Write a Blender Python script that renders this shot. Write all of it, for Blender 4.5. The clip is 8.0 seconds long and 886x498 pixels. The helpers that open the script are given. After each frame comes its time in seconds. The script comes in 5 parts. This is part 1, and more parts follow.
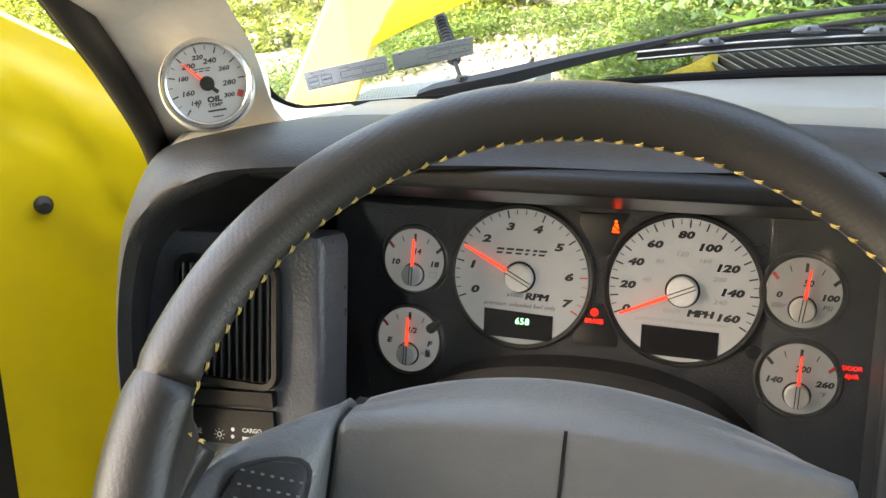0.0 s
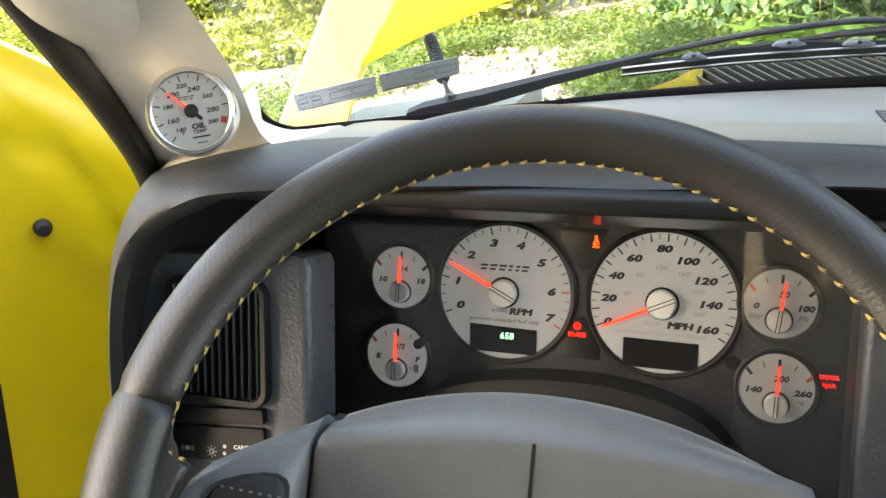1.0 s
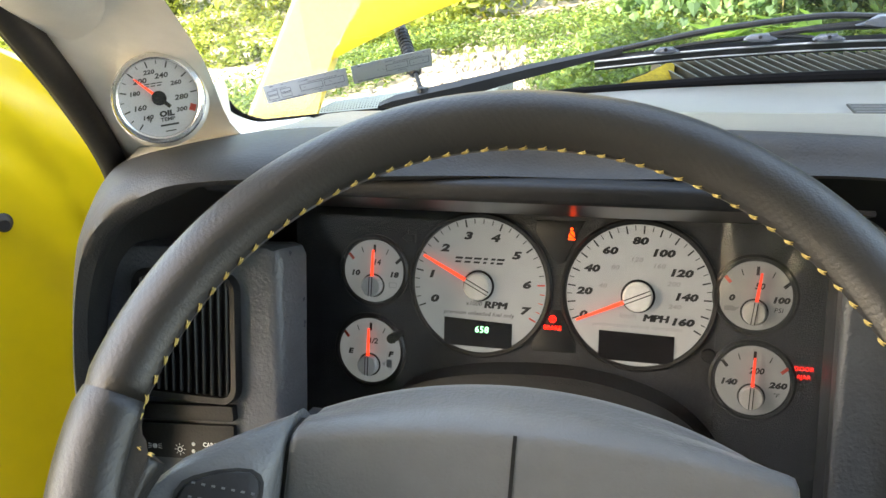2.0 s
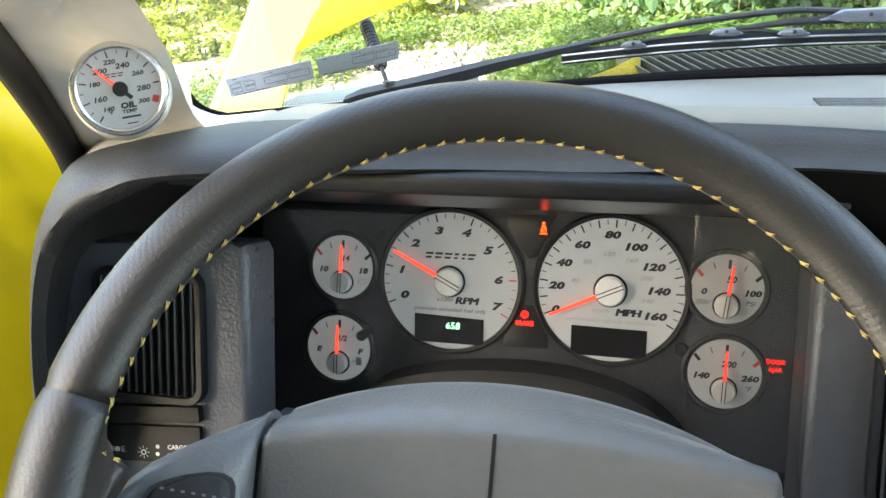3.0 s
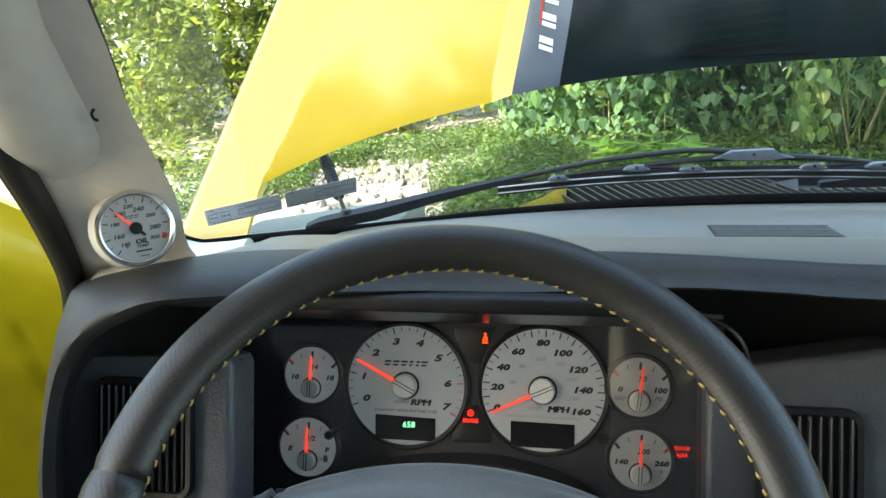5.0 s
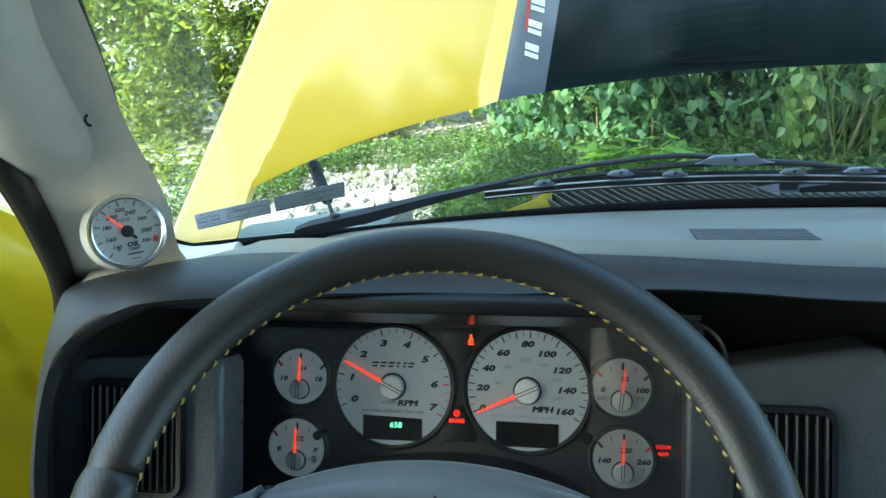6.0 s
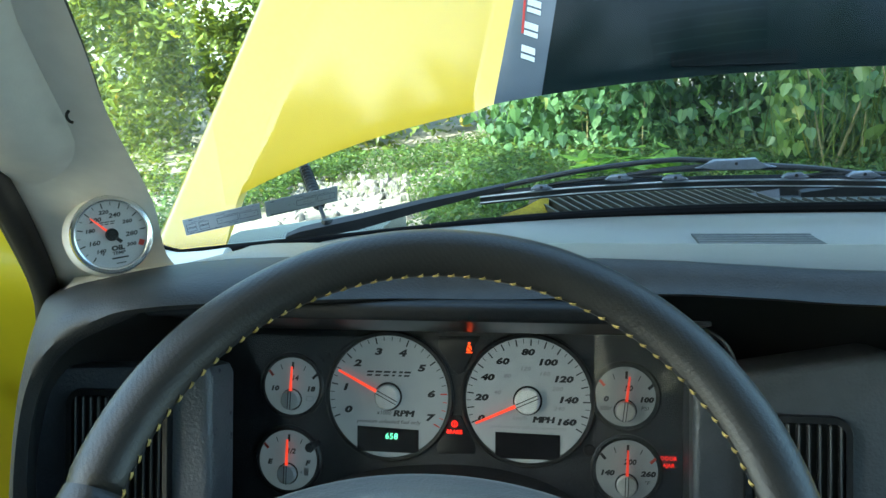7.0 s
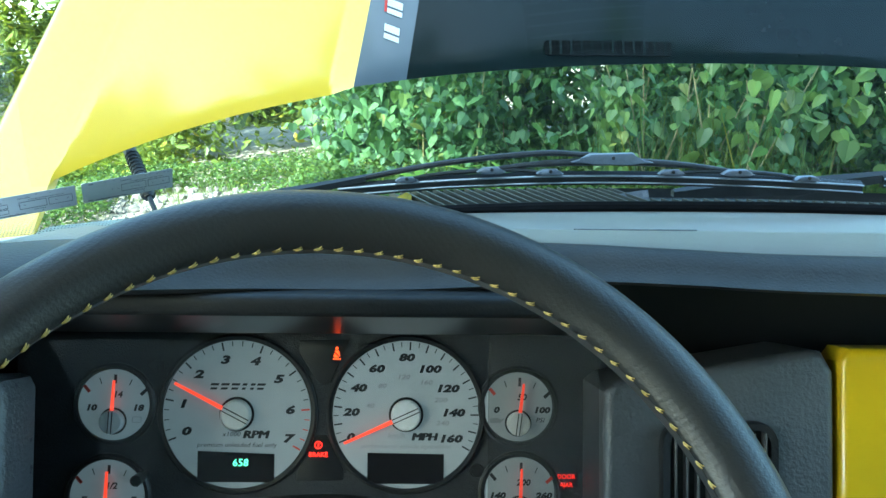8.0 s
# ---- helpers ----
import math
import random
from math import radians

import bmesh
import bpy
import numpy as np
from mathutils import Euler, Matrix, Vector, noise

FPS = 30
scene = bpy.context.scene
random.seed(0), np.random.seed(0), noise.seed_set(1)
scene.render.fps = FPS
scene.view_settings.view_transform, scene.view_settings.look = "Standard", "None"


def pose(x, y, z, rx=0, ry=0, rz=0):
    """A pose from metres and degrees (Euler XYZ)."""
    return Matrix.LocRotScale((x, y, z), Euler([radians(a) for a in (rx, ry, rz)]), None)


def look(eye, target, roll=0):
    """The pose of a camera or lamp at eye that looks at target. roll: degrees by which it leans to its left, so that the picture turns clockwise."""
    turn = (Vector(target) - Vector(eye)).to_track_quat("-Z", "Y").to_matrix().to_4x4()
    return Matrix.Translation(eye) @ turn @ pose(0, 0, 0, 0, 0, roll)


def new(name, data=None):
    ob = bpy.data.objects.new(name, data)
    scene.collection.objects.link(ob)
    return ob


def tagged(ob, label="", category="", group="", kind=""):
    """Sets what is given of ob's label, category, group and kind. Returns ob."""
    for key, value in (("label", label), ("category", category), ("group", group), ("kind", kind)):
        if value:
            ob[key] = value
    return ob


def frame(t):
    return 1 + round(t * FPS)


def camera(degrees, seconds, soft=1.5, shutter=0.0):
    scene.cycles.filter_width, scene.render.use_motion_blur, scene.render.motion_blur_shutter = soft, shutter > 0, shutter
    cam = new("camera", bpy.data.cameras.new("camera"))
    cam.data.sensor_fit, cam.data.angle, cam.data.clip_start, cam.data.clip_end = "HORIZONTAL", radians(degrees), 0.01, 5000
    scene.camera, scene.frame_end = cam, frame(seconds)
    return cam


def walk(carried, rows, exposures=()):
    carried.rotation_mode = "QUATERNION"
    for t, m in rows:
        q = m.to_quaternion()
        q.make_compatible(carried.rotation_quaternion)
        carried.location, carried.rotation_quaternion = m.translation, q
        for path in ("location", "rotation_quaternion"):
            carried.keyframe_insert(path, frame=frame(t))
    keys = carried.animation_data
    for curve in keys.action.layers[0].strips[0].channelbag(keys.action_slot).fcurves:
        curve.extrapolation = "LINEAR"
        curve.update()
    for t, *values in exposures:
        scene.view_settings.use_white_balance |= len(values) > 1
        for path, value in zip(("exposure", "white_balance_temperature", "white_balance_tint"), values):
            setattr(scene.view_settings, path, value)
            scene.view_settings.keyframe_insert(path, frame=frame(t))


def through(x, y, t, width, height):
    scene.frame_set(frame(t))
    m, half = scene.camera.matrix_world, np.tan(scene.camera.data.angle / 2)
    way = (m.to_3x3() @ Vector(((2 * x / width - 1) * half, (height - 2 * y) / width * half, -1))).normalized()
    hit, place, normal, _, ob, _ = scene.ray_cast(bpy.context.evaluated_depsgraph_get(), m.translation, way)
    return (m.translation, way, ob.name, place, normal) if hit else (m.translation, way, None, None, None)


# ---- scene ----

cam = camera(54.3, 8.0)
PATH = [
    (0, (0.085, 0.105, 1.557), (-0.578, 1.842, 0.819), -3.4),
    (0.5, (0.097, 0.096, 1.563), (-0.585, 1.831, 0.84), -3.7),
    (1, (0.104, 0.1, 1.564), (-0.575, 1.842, 0.854), -4.5),
    (1.5, (0.102, 0.102, 1.561), (-0.55, 1.854, 0.849), -4.2),
    (3, (0.088, 0.111, 1.553), (-0.434, 1.899, 0.823), -3.1),
    (3.5, (0.087, 0.112, 1.553), (-0.401, 1.905, 0.815), -2.7),
    (4, (0.083, 0.086, 1.566), (-0.343, 1.941, 0.952), -2.5),
    (4.5, (0.096, 0.04, 1.585), (-0.315, 1.929, 1.074), -2.5),
    (6, (0.11, -0.001, 1.591), (-0.266, 1.904, 1.111), -2.3),
    (6.5, (0.112, 0.003, 1.591), (-0.258, 1.91, 1.118), -2.2),
    (7, (0.1, 0.019, 1.582), (-0.253, 1.933, 1.123), -2.2),
    (7.5, (0.082, 0.055, 1.569), (-0.116, 2.0, 1.144), -1.1),
    (8, (0.06, 0.111, 1.537), (0.093, 2.066, 1.119), 0.8),
]
EXPOSURES = [(0, 3.88, 8900, 15), (1.5, 3.88, 8800, 14), (3.0, 4.02, 8000, 10), (3.6, 4.02, 8000, 10), (4.0, 3.92, 8100, 11), (4.35, 3.32, 8000, 12), (4.7, 3.17, 7800, 9), (6, 3.0, 6200, -9), (7.3, 3.0, 6200, -11), (8, 3.27, 5800, -16)]
walk(cam, [(t, look(eye, target, roll)) for t, eye, target, roll in PATH], EXPOSURES)

# ---- world and sun ----
SUN_AZ, SUN_EL = 211.0, 32.0          # degrees to the right of straight ahead, and up
world = bpy.data.worlds.new("sky")
scene.world = world
world.use_nodes = True
wn = world.node_tree.nodes
sky = wn.new("ShaderNodeTexSky")
sky.sky_type, sky.sun_disc, sky.dust_density = "NISHITA", False, 1.6
sky.sun_elevation, sky.sun_rotation = radians(SUN_EL), radians(SUN_AZ)
world.node_tree.links.new(sky.outputs[0], wn["Background"].inputs[0])
wn["Background"].inputs[1].default_value = 0.15
sun = new("sun", bpy.data.lights.new("sun", "SUN"))
sun.data.energy, sun.data.angle, sun.data.color = 3.0, radians(0.6), (1.0, 0.95, 0.86)
sun_way = Vector((math.sin(radians(SUN_AZ)) * math.cos(radians(SUN_EL)), math.cos(radians(SUN_AZ)) * math.cos(radians(SUN_EL)), math.sin(radians(SUN_EL))))
sun.matrix_world = look(sun_way * 30, (0, 0, 0))


# ---- materials ----
def material(name, colour, rough=0.5, metal=0.0, vary=0.0, scale=20.0, bump=0.0, bump_scale=200.0, coat=0.0, emit=None, power=0.0, wear=0.0, spec=0.5, voronoi=False, stretch=(1, 1, 1), sheen=0.0, weave=0.0):
    """Principled surface with stains at a coarse and a fine scale, and a fine relief."""
    m = bpy.data.materials.new(name)
    m.use_nodes = True
    nt = m.node_tree
    b = nt.nodes["Principled BSDF"]
    b.inputs["Base Color"].default_value = (*colour, 1)
    b.inputs["Roughness"].default_value = rough
    b.inputs["Metallic"].default_value = metal
    b.inputs["Coat Weight"].default_value = coat
    b.inputs["Coat Roughness"].default_value = 0.09
    b.inputs["Coat IOR"].default_value = 1.5
    b.inputs["Specular IOR Level"].default_value = spec
    b.inputs["Sheen Weight"].default_value = sheen
    b.inputs["Sheen Roughness"].default_value = 0.35
    if emit:
        b.inputs["Emission Color"].default_value = (*emit, 1)
        b.inputs["Emission Strength"].default_value = power
    geo = nt.nodes.new("ShaderNodeNewGeometry")
    mapping = nt.nodes.new("ShaderNodeMapping")
    mapping.inputs["Scale"].default_value = stretch
    nt.links.new(geo.outputs["Position"], mapping.inputs["Vector"])
    if vary:
        mixes = []
        for s, d in ((scale, 4.0), (scale * 9, 6.0)):
            n = nt.nodes.new("ShaderNodeTexNoise")
            n.inputs["Scale"].default_value, n.inputs["Detail"].default_value = s, d
            nt.links.new(mapping.outputs[0], n.inputs["Vector"])
            mixes.append(n)
        add = nt.nodes.new("ShaderNodeMath")
        add.operation = "ADD"
        nt.links.new(mixes[0].outputs[0], add.inputs[0])
        nt.links.new(mixes[1].outputs[0], add.inputs[1])
        ramp = nt.nodes.new("ShaderNodeMapRange")
        ramp.inputs["From Min"].default_value, ramp.inputs["From Max"].default_value = 0.7, 1.3
        ramp.inputs["To Min"].default_value, ramp.inputs["To Max"].default_value = 1 - vary, 1 + vary
        nt.links.new(add.outputs[0], ramp.inputs["Value"])
        mul = nt.nodes.new("ShaderNodeVectorMath")
        mul.operation = "SCALE"
        mul.inputs[0].default_value = colour
        nt.links.new(ramp.outputs[0], mul.inputs["Scale"])
        nt.links.new(mul.outputs[0], b.inputs["Base Color"])
        if wear:
            r2 = nt.nodes.new("ShaderNodeMapRange")
            r2.inputs["From Min"].default_value, r2.inputs["From Max"].default_value = 0.7, 1.3
            r2.inputs["To Min"].default_value, r2.inputs["To Max"].default_value = rough - wear, rough + wear
            nt.links.new(add.outputs[0], r2.inputs["Value"])
            nt.links.new(r2.outputs[0], b.inputs["Roughness"])
    if bump:
        if voronoi:
            t = nt.nodes.new("ShaderNodeTexVoronoi")
            t.feature = "DISTANCE_TO_EDGE"
        else:
            t = nt.nodes.new("ShaderNodeTexNoise")
            t.inputs["Detail"].default_value = 3
        t.inputs["Scale"].default_value = bump_scale
        nt.links.new(mapping.outputs[0], t.inputs["Vector"])
        bn = nt.nodes.new("ShaderNodeBump")
        bn.inputs["Strength"].default_value, bn.inputs["Distance"].default_value = bump, 0.001
        height = t.outputs[0]
        if weave:
            # two diagonal ribs crossing, as in an embossed twill
            for turn in (38, -52):
                turned = nt.nodes.new("ShaderNodeMapping")
                turned.inputs["Rotation"].default_value = (0, radians(turn), 0)
                nt.links.new(geo.outputs["Position"], turned.inputs["Vector"])
                rib = nt.nodes.new("ShaderNodeTexWave")
                rib.inputs["Scale"].default_value, rib.inputs["Distortion"].default_value = weave, 0.6
                nt.links.new(turned.outputs[0], rib.inputs["Vector"])
                join = nt.nodes.new("ShaderNodeMath")
                join.operation = "MULTIPLY_ADD"
                join.inputs[1].default_value = 0.16
                nt.links.new(rib.outputs["Fac"], join.inputs[0])
                nt.links.new(height, join.inputs[2])
                height = join.outputs[0]
        nt.links.new(height, bn.inputs["Height"])
        nt.links.new(bn.outputs[0], b.inputs["Normal"])
    return m


def leaf_material(name, colour, hue=0.3, gloss=0.45, through=0.45):
    """Thin leaf: light passes through, and every leaf has its own shade."""
    m = bpy.data.materials.new(name)
    m.use_nodes = True
    nt = m.node_tree
    b = nt.nodes["Principled BSDF"]
    b.inputs["Roughness"].default_value = gloss
    geo = nt.nodes.new("ShaderNodeNewGeometry")
    ramp = nt.nodes.new("ShaderNodeValToRGB")
    r, g, bl = colour
    els = ramp.color_ramp.elements
    els[0].color, els[1].color = (r * (1 - hue), g * (1 - hue), bl * (1 - hue * 0.5), 1), (r * (1 + hue * 1.6), g * (1 + hue), bl, 1)
    els.new(0.94).color = (r * (1 + hue), g * (1 + hue * 0.8), bl * 1.1, 1)
    els.new(0.98).color = (r * 2.2, g * 1.3, bl * 0.9, 1)
    nt.links.new(geo.outputs["Random Per Island"], ramp.inputs[0])
    nt.links.new(ramp.outputs[0], b.inputs["Base Color"])
    tr = nt.nodes.new("ShaderNodeBsdfTranslucent")
    bright = nt.nodes.new("ShaderNodeVectorMath")
    bright.operation = "MULTIPLY"
    bright.inputs[1].default_value = (1.7, 1.5, 0.8)
    nt.links.new(ramp.outputs[0], bright.inputs[0])
    nt.links.new(bright.outputs[0], tr.inputs[0])
    mix = nt.nodes.new("ShaderNodeMixShader")
    mix.inputs[0].default_value = through
    nt.links.new(b.outputs[0], mix.inputs[1])
    nt.links.new(tr.outputs[0], mix.inputs[2])
    nt.links.new(mix.outputs[0], nt.nodes["Material Output"].inputs[0])
    return m


def glass_material(name, tint=(1, 1, 1), gloss=1.0, veil=0.0):
    """Clear pane: mostly see-through, with a Fresnel gloss and painted-in diffuse haze."""
    m = bpy.data.materials.new(name)
    m.use_nodes = True
    nt = m.node_tree
    nt.nodes.remove(nt.nodes["Principled BSDF"])
    clear, shine, mix, lw, pw, fr = (nt.nodes.new(n) for n in ("ShaderNodeBsdfTransparent", "ShaderNodeBsdfGlossy", "ShaderNodeMixShader", "ShaderNodeLayerWeight", "ShaderNodeMath", "ShaderNodeMapRange"))
    clear.inputs[0].default_value = (*tint, 1)
    shine.inputs["Roughness"].default_value = 0.02
    shine.inputs["Color"].default_value = (gloss, gloss, gloss, 1)
    lw.inputs["Blend"].default_value = 0.5
    pw.operation = "POWER"
    pw.inputs[1].default_value = 5.0
    nt.links.new(lw.outputs["Facing"], pw.inputs[0])
    nt.links.new(pw.outputs[0], fr.inputs["Value"])
    fr.inputs["To Min"].default_value, fr.inputs["To Max"].default_value = 0.04, 1.0
    nt.links.new(fr.outputs[0], mix.inputs[0])
    nt.links.new(clear.outputs[0], mix.inputs[1])
    nt.links.new(shine.outputs[0], mix.inputs[2])
    haze, veil_tone = nt.nodes.new("ShaderNodeMixShader"), nt.nodes.new("ShaderNodeBsdfDiffuse")
    veil_tone.inputs[0].default_value = (0.62, 0.64, 0.68, 1)
    haze.inputs[0].default_value = veil
    nt.links.new(mix.outputs[0], haze.inputs[1])
    nt.links.new(veil_tone.outputs[0], haze.inputs[2])
    nt.links.new(haze.outputs[0], nt.nodes["Material Output"].inputs[0])
    return m


DASH = material("dash vinyl", (0.085, 0.087, 0.089), 0.38, vary=0.12, scale=9, bump=0.30, bump_scale=700, spec=0.65, sheen=0.22)
BROW_VINYL = material("brow vinyl", (0.036, 0.037, 0.038), 0.55, vary=0.12, scale=9, bump=0.45, bump_scale=650, spec=0.35)
# one pod vinyl twice: bluish skylight painted in at left, shade at centre
POD_LIT = material("pod vinyl, lit side", (0.100, 0.109, 0.130), 0.32, vary=0.12, scale=9, bump=0.7, bump_scale=420, wear=0.05, spec=0.7)
POD_SHADED = material("pod vinyl, shaded centre", (0.066, 0.069, 0.074), 0.42, vary=0.12, scale=9, bump=0.6, bump_scale=420, wear=0.05)
DARK = material("dark plastic", (0.015, 0.015, 0.016), 0.5, vary=0.15, scale=12, bump=0.3, bump_scale=500, spec=0.32)
VANE = material("vane plastic", (0.045, 0.045, 0.046), 0.42, vary=0.15, scale=40)
BLACK = material("black plastic", (0.008, 0.008, 0.009), 0.45, vary=0.15, scale=15)
SATIN = material("satin black trim", (0.022, 0.022, 0.024), 0.28, vary=0.1, scale=10)
LEATHER = material("black leather", (0.022, 0.0205, 0.0185), 0.42, vary=0.10, scale=30, bump=0.22, bump_scale=900, spec=0.5, sheen=0.05, weave=120)
PAD = material("airbag vinyl", (0.115, 0.119, 0.120), 0.40, vary=0.08, scale=10, bump=0.40, bump_scale=600, spec=0.7, sheen=0.25)
THREAD = material("yellow thread", (0.46, 0.33, 0.10), 0.75, vary=0.2, scale=300)
TAUPE = material("taupe trim", (0.79, 0.76, 0.70), 0.45, vary=0.06, scale=7, bump=0.15, bump_scale=500)
RUBBER = material("rubber seal", (0.018, 0.016, 0.015), 0.6, vary=0.2, scale=30, bump=0.2)
YELLOW = material("yellow paint", (0.68, 0.46, 0.034), 0.28, vary=0.03, scale=3, coat=0.9, spec=0.2)
# same truck yellow, lightened in colour for the daylight on the open door
YELLOW_LIT = material("yellow paint, lit for the door", (0.84, 0.59, 0.018), 0.32, vary=0.04, scale=4, coat=0.35, spec=0.3)
YELLOW_TRIM = material("yellow trim paint", (0.80, 0.52, 0.012), 0.3, vary=0.04, scale=6, coat=0.6)
STRIPE = material("grey stripe paint", (0.062, 0.082, 0.115), 0.3, vary=0.05, scale=5, coat=0.8)
GLOSSBLACK = material("gloss black paint", (0.003, 0.0075, 0.0085), 0.10, vary=0.2, scale=6, coat=0.0, spec=0.17)
LOUVRE = material("louvre black", (0.003, 0.004, 0.004), 0.7, spec=0.05)
WHITE_MARK = material("pale marking", (0.75, 0.78, 0.80), 0.5)
RED_MARK = material("red marking", (0.55, 0.03, 0.02), 0.5)
# faint bluish emission stands in for skylight reaching the dials
FACE = material("silver dial face with skylight glow", (0.36, 0.36, 0.37), 0.42, vary=0.05, scale=90, bump=0.05, bump_scale=900, emit=(0.72, 0.88, 1.0), power=0.012)
PANEL = material("cluster panel", (0.036, 0.038, 0.043), 0.45, vary=0.25, scale=60, bump=0.5, bump_scale=900, spec=0.3)
INK = material("black ink", (0.008, 0.008, 0.010), 0.5)
PALE_INK = material("pale grey ink", (0.26, 0.26, 0.27), 0.6)
RED_INK = material("red ink", (0.62, 0.05, 0.03), 0.5)
NEEDLE = material("red needle", (0.90, 0.07, 0.035), 0.4, emit=(1.0, 0.06, 0.03), power=0.13)
HUB = material("brushed hub", (0.84, 0.84, 0.84), 0.55, metal=0.0, vary=0.08, scale=250)
CHROME = material("satin chrome bezel", (0.78, 0.78, 0.78), 0.22, metal=0.9, vary=0.04, scale=60)
SCREEN = material("display window", (0.006, 0.005, 0.006), 0.25)
GREEN_LED = material("green display light", (0.1, 0.5, 0.3), 0.5, emit=(0.25, 1.0, 0.55), power=0.35)
RED_LED = material("red warning light", (0.6, 0.03, 0.02), 0.5, emit=(1.0, 0.014, 0.01), power=0.42)
AMBER_LED = material("orange warning light", (0.7, 0.1, 0.02), 0.5, emit=(1.0, 0.06, 0.008), power=0.34)

PAPER_INK = material("sticker print", (0.10, 0.10, 0.12), 0.7)
FRIT = material("black ceramic edge", (0.010, 0.010, 0.010), 0.4)
SEAL_BLACK = material("black seal", (0.005, 0.005, 0.006), 0.8, vary=0.2, scale=40, spec=0.08)
RAIL = material("wiper rail metal", (0.42, 0.45, 0.50), 0.30, metal=0.6, vary=0.15, scale=60)
WIPER = material("wiper black", (0.014, 0.015, 0.017), 0.38, vary=0.2, scale=40, wear=0.06)
WIPER_METAL = material("wiper grey metal", (0.13, 0.145, 0.18), 0.36, metal=0.35, vary=0.15, scale=60)
COWL = material("cowl plastic", (0.016, 0.016, 0.017), 0.30, vary=0.25, scale=25)
# yellow base colour paints in the hood's reflection on the cowl corner
HOOD_REFLECTION = material("cowl corner, hood reflection yellow", (0.26, 0.20, 0.015), 0.6, vary=0.3, scale=30, spec=0.15)
COWL_RIB = material("cowl rib plastic", (0.020, 0.019, 0.015), 0.42, vary=0.25, scale=25)
CAB_TRIM = material("grey cab trim", (0.27, 0.272, 0.275), 0.8, vary=0.1, scale=20, bump=0.2)
HEADLINER = material("pale headliner", (0.47, 0.47, 0.46), 0.9, vary=0.06, scale=30, bump=0.3)
CARPET = material("dark carpet", (0.03, 0.03, 0.032), 0.95, vary=0.2, scale=60, bump=0.6)
PAPER = leaf_material("grey sticker paper", (0.42, 0.44, 0.46), 0.0, 0.7, 0.12)
GLASS = glass_material("windscreen glass", (0.93, 0.97, 0.95))
# pale veil on both lenses and dark end tint stand in for reflections
LENS = glass_material("cluster lens", (0.95, 0.95, 0.95), 0.5, 0.012)
LENS_SIDE = glass_material("cluster lens end, dimmed for glare", (0.56, 0.56, 0.54), 0.09, 0.045)
GRAVEL = material("gravel ground", (0.27, 0.25, 0.21), 0.95, vary=0.35, scale=1.2, bump=0.8, bump_scale=30)
ROCK = material("pale rock", (0.16, 0.155, 0.15), 0.9, vary=0.3, scale=5, bump=0.6, bump_scale=40)
LEAF = leaf_material("broad leaf", (0.085, 0.182, 0.082), 0.42, 0.62)
LEAF_BRIGHT = leaf_material("young leaf", (0.15, 0.29, 0.05), 0.3)
LEAF_SMALL = leaf_material("small leaf", (0.120, 0.18, 0.038), 0.5)
PALE_LEAF = leaf_material("pale vine leaf", (0.13, 0.22, 0.085), 0.35)
WEED = leaf_material("weed leaf", (0.078, 0.145, 0.046), 0.5)
GRASS = leaf_material("grass blade", (0.090, 0.140, 0.038), 0.4)
STEM = material("plant stem", (0.20, 0.19, 0.09), 0.7, vary=0.3, scale=10)
COWL_SKY_GREY = material("cowl end plastic, reflected sky grey", (0.33, 0.35, 0.345), 0.4, vary=0.10, scale=14, bump=0.2, bump_scale=300)


# ---- mesh helpers ----
def thing(name, label, category, at=(0, 0, 0), group="", kind=""):
    ob = new(name)
    ob.empty_display_size = 0.02
    ob.matrix_world = at if isinstance(at, Matrix) else Matrix.Translation(at)
    return tagged(ob, label, category, group, kind)


def part(name, bm, mat, parent=None, label="", smooth=True, angle=35):
    me = bpy.data.meshes.new(name)
    bmesh.ops.recalc_face_normals(bm, faces=bm.faces)
    for f in bm.faces:
        f.smooth = smooth
    if smooth:
        lim = radians(angle)
        for e in bm.edges:
            if len(e.link_faces) == 2 and e.calc_face_angle(0) > lim:
                e.smooth = False
    bm.to_mesh(me)
    bm.free()
    me.materials.append(mat)
    ob = new(name, me)
    if parent:
        ob.parent = parent
    return tagged(ob, label)


def shared(name, me, m, parent):
    ob = new(name, me)
    ob.parent = parent
    ob.matrix_basis = m
    return ob


def rbox(size, m=None, bevel=0.0, seg=2, bm=None):
    bm = bm or bmesh.new()
    made = bmesh.ops.create_cube(bm, size=1.0)["verts"]
    bmesh.ops.scale(bm, vec=size, verts=made)
    if bevel:
        edges = list({e for v in made for e in v.link_edges})
        made = bmesh.ops.bevel(bm, geom=edges, offset=bevel, segments=seg, profile=0.5, affect="EDGES")["verts"]
    if m:
        vs = {v for v in made} if bevel else made
        if bevel:
            bmesh.ops.transform(bm, matrix=m, verts=list(vs))
        else:
            bmesh.ops.transform(bm, matrix=m, verts=made)
    return bm


def prism(outline, depth, m=None, bevel=0.0, seg=2, bm=None):
    """A closed outline in x, y, from z = 0 to z = depth, with its upper edge rounded."""
    bm = bm or bmesh.new()
    low = [bm.verts.new((x, y, 0)) for x, y in outline]
    top = [bm.verts.new((x, y, depth)) for x, y in outline]
    n = len(low)
    bm.faces.new(low[::-1])
    cap = bm.faces.new(top)
    for i in range(n):
        bm.faces.new((low[i], low[(i + 1) % n], top[(i + 1) % n], top[i]))
    made = low + top
    if bevel:
        got = bmesh.ops.bevel(bm, geom=list(cap.edges), offset=bevel, segments=seg, profile=0.5, affect="EDGES")
        made = list(set([v for v in made if v.is_valid]) | set(got["verts"]))
    if m:
        bmesh.ops.transform(bm, matrix=m, verts=made)
    return bm


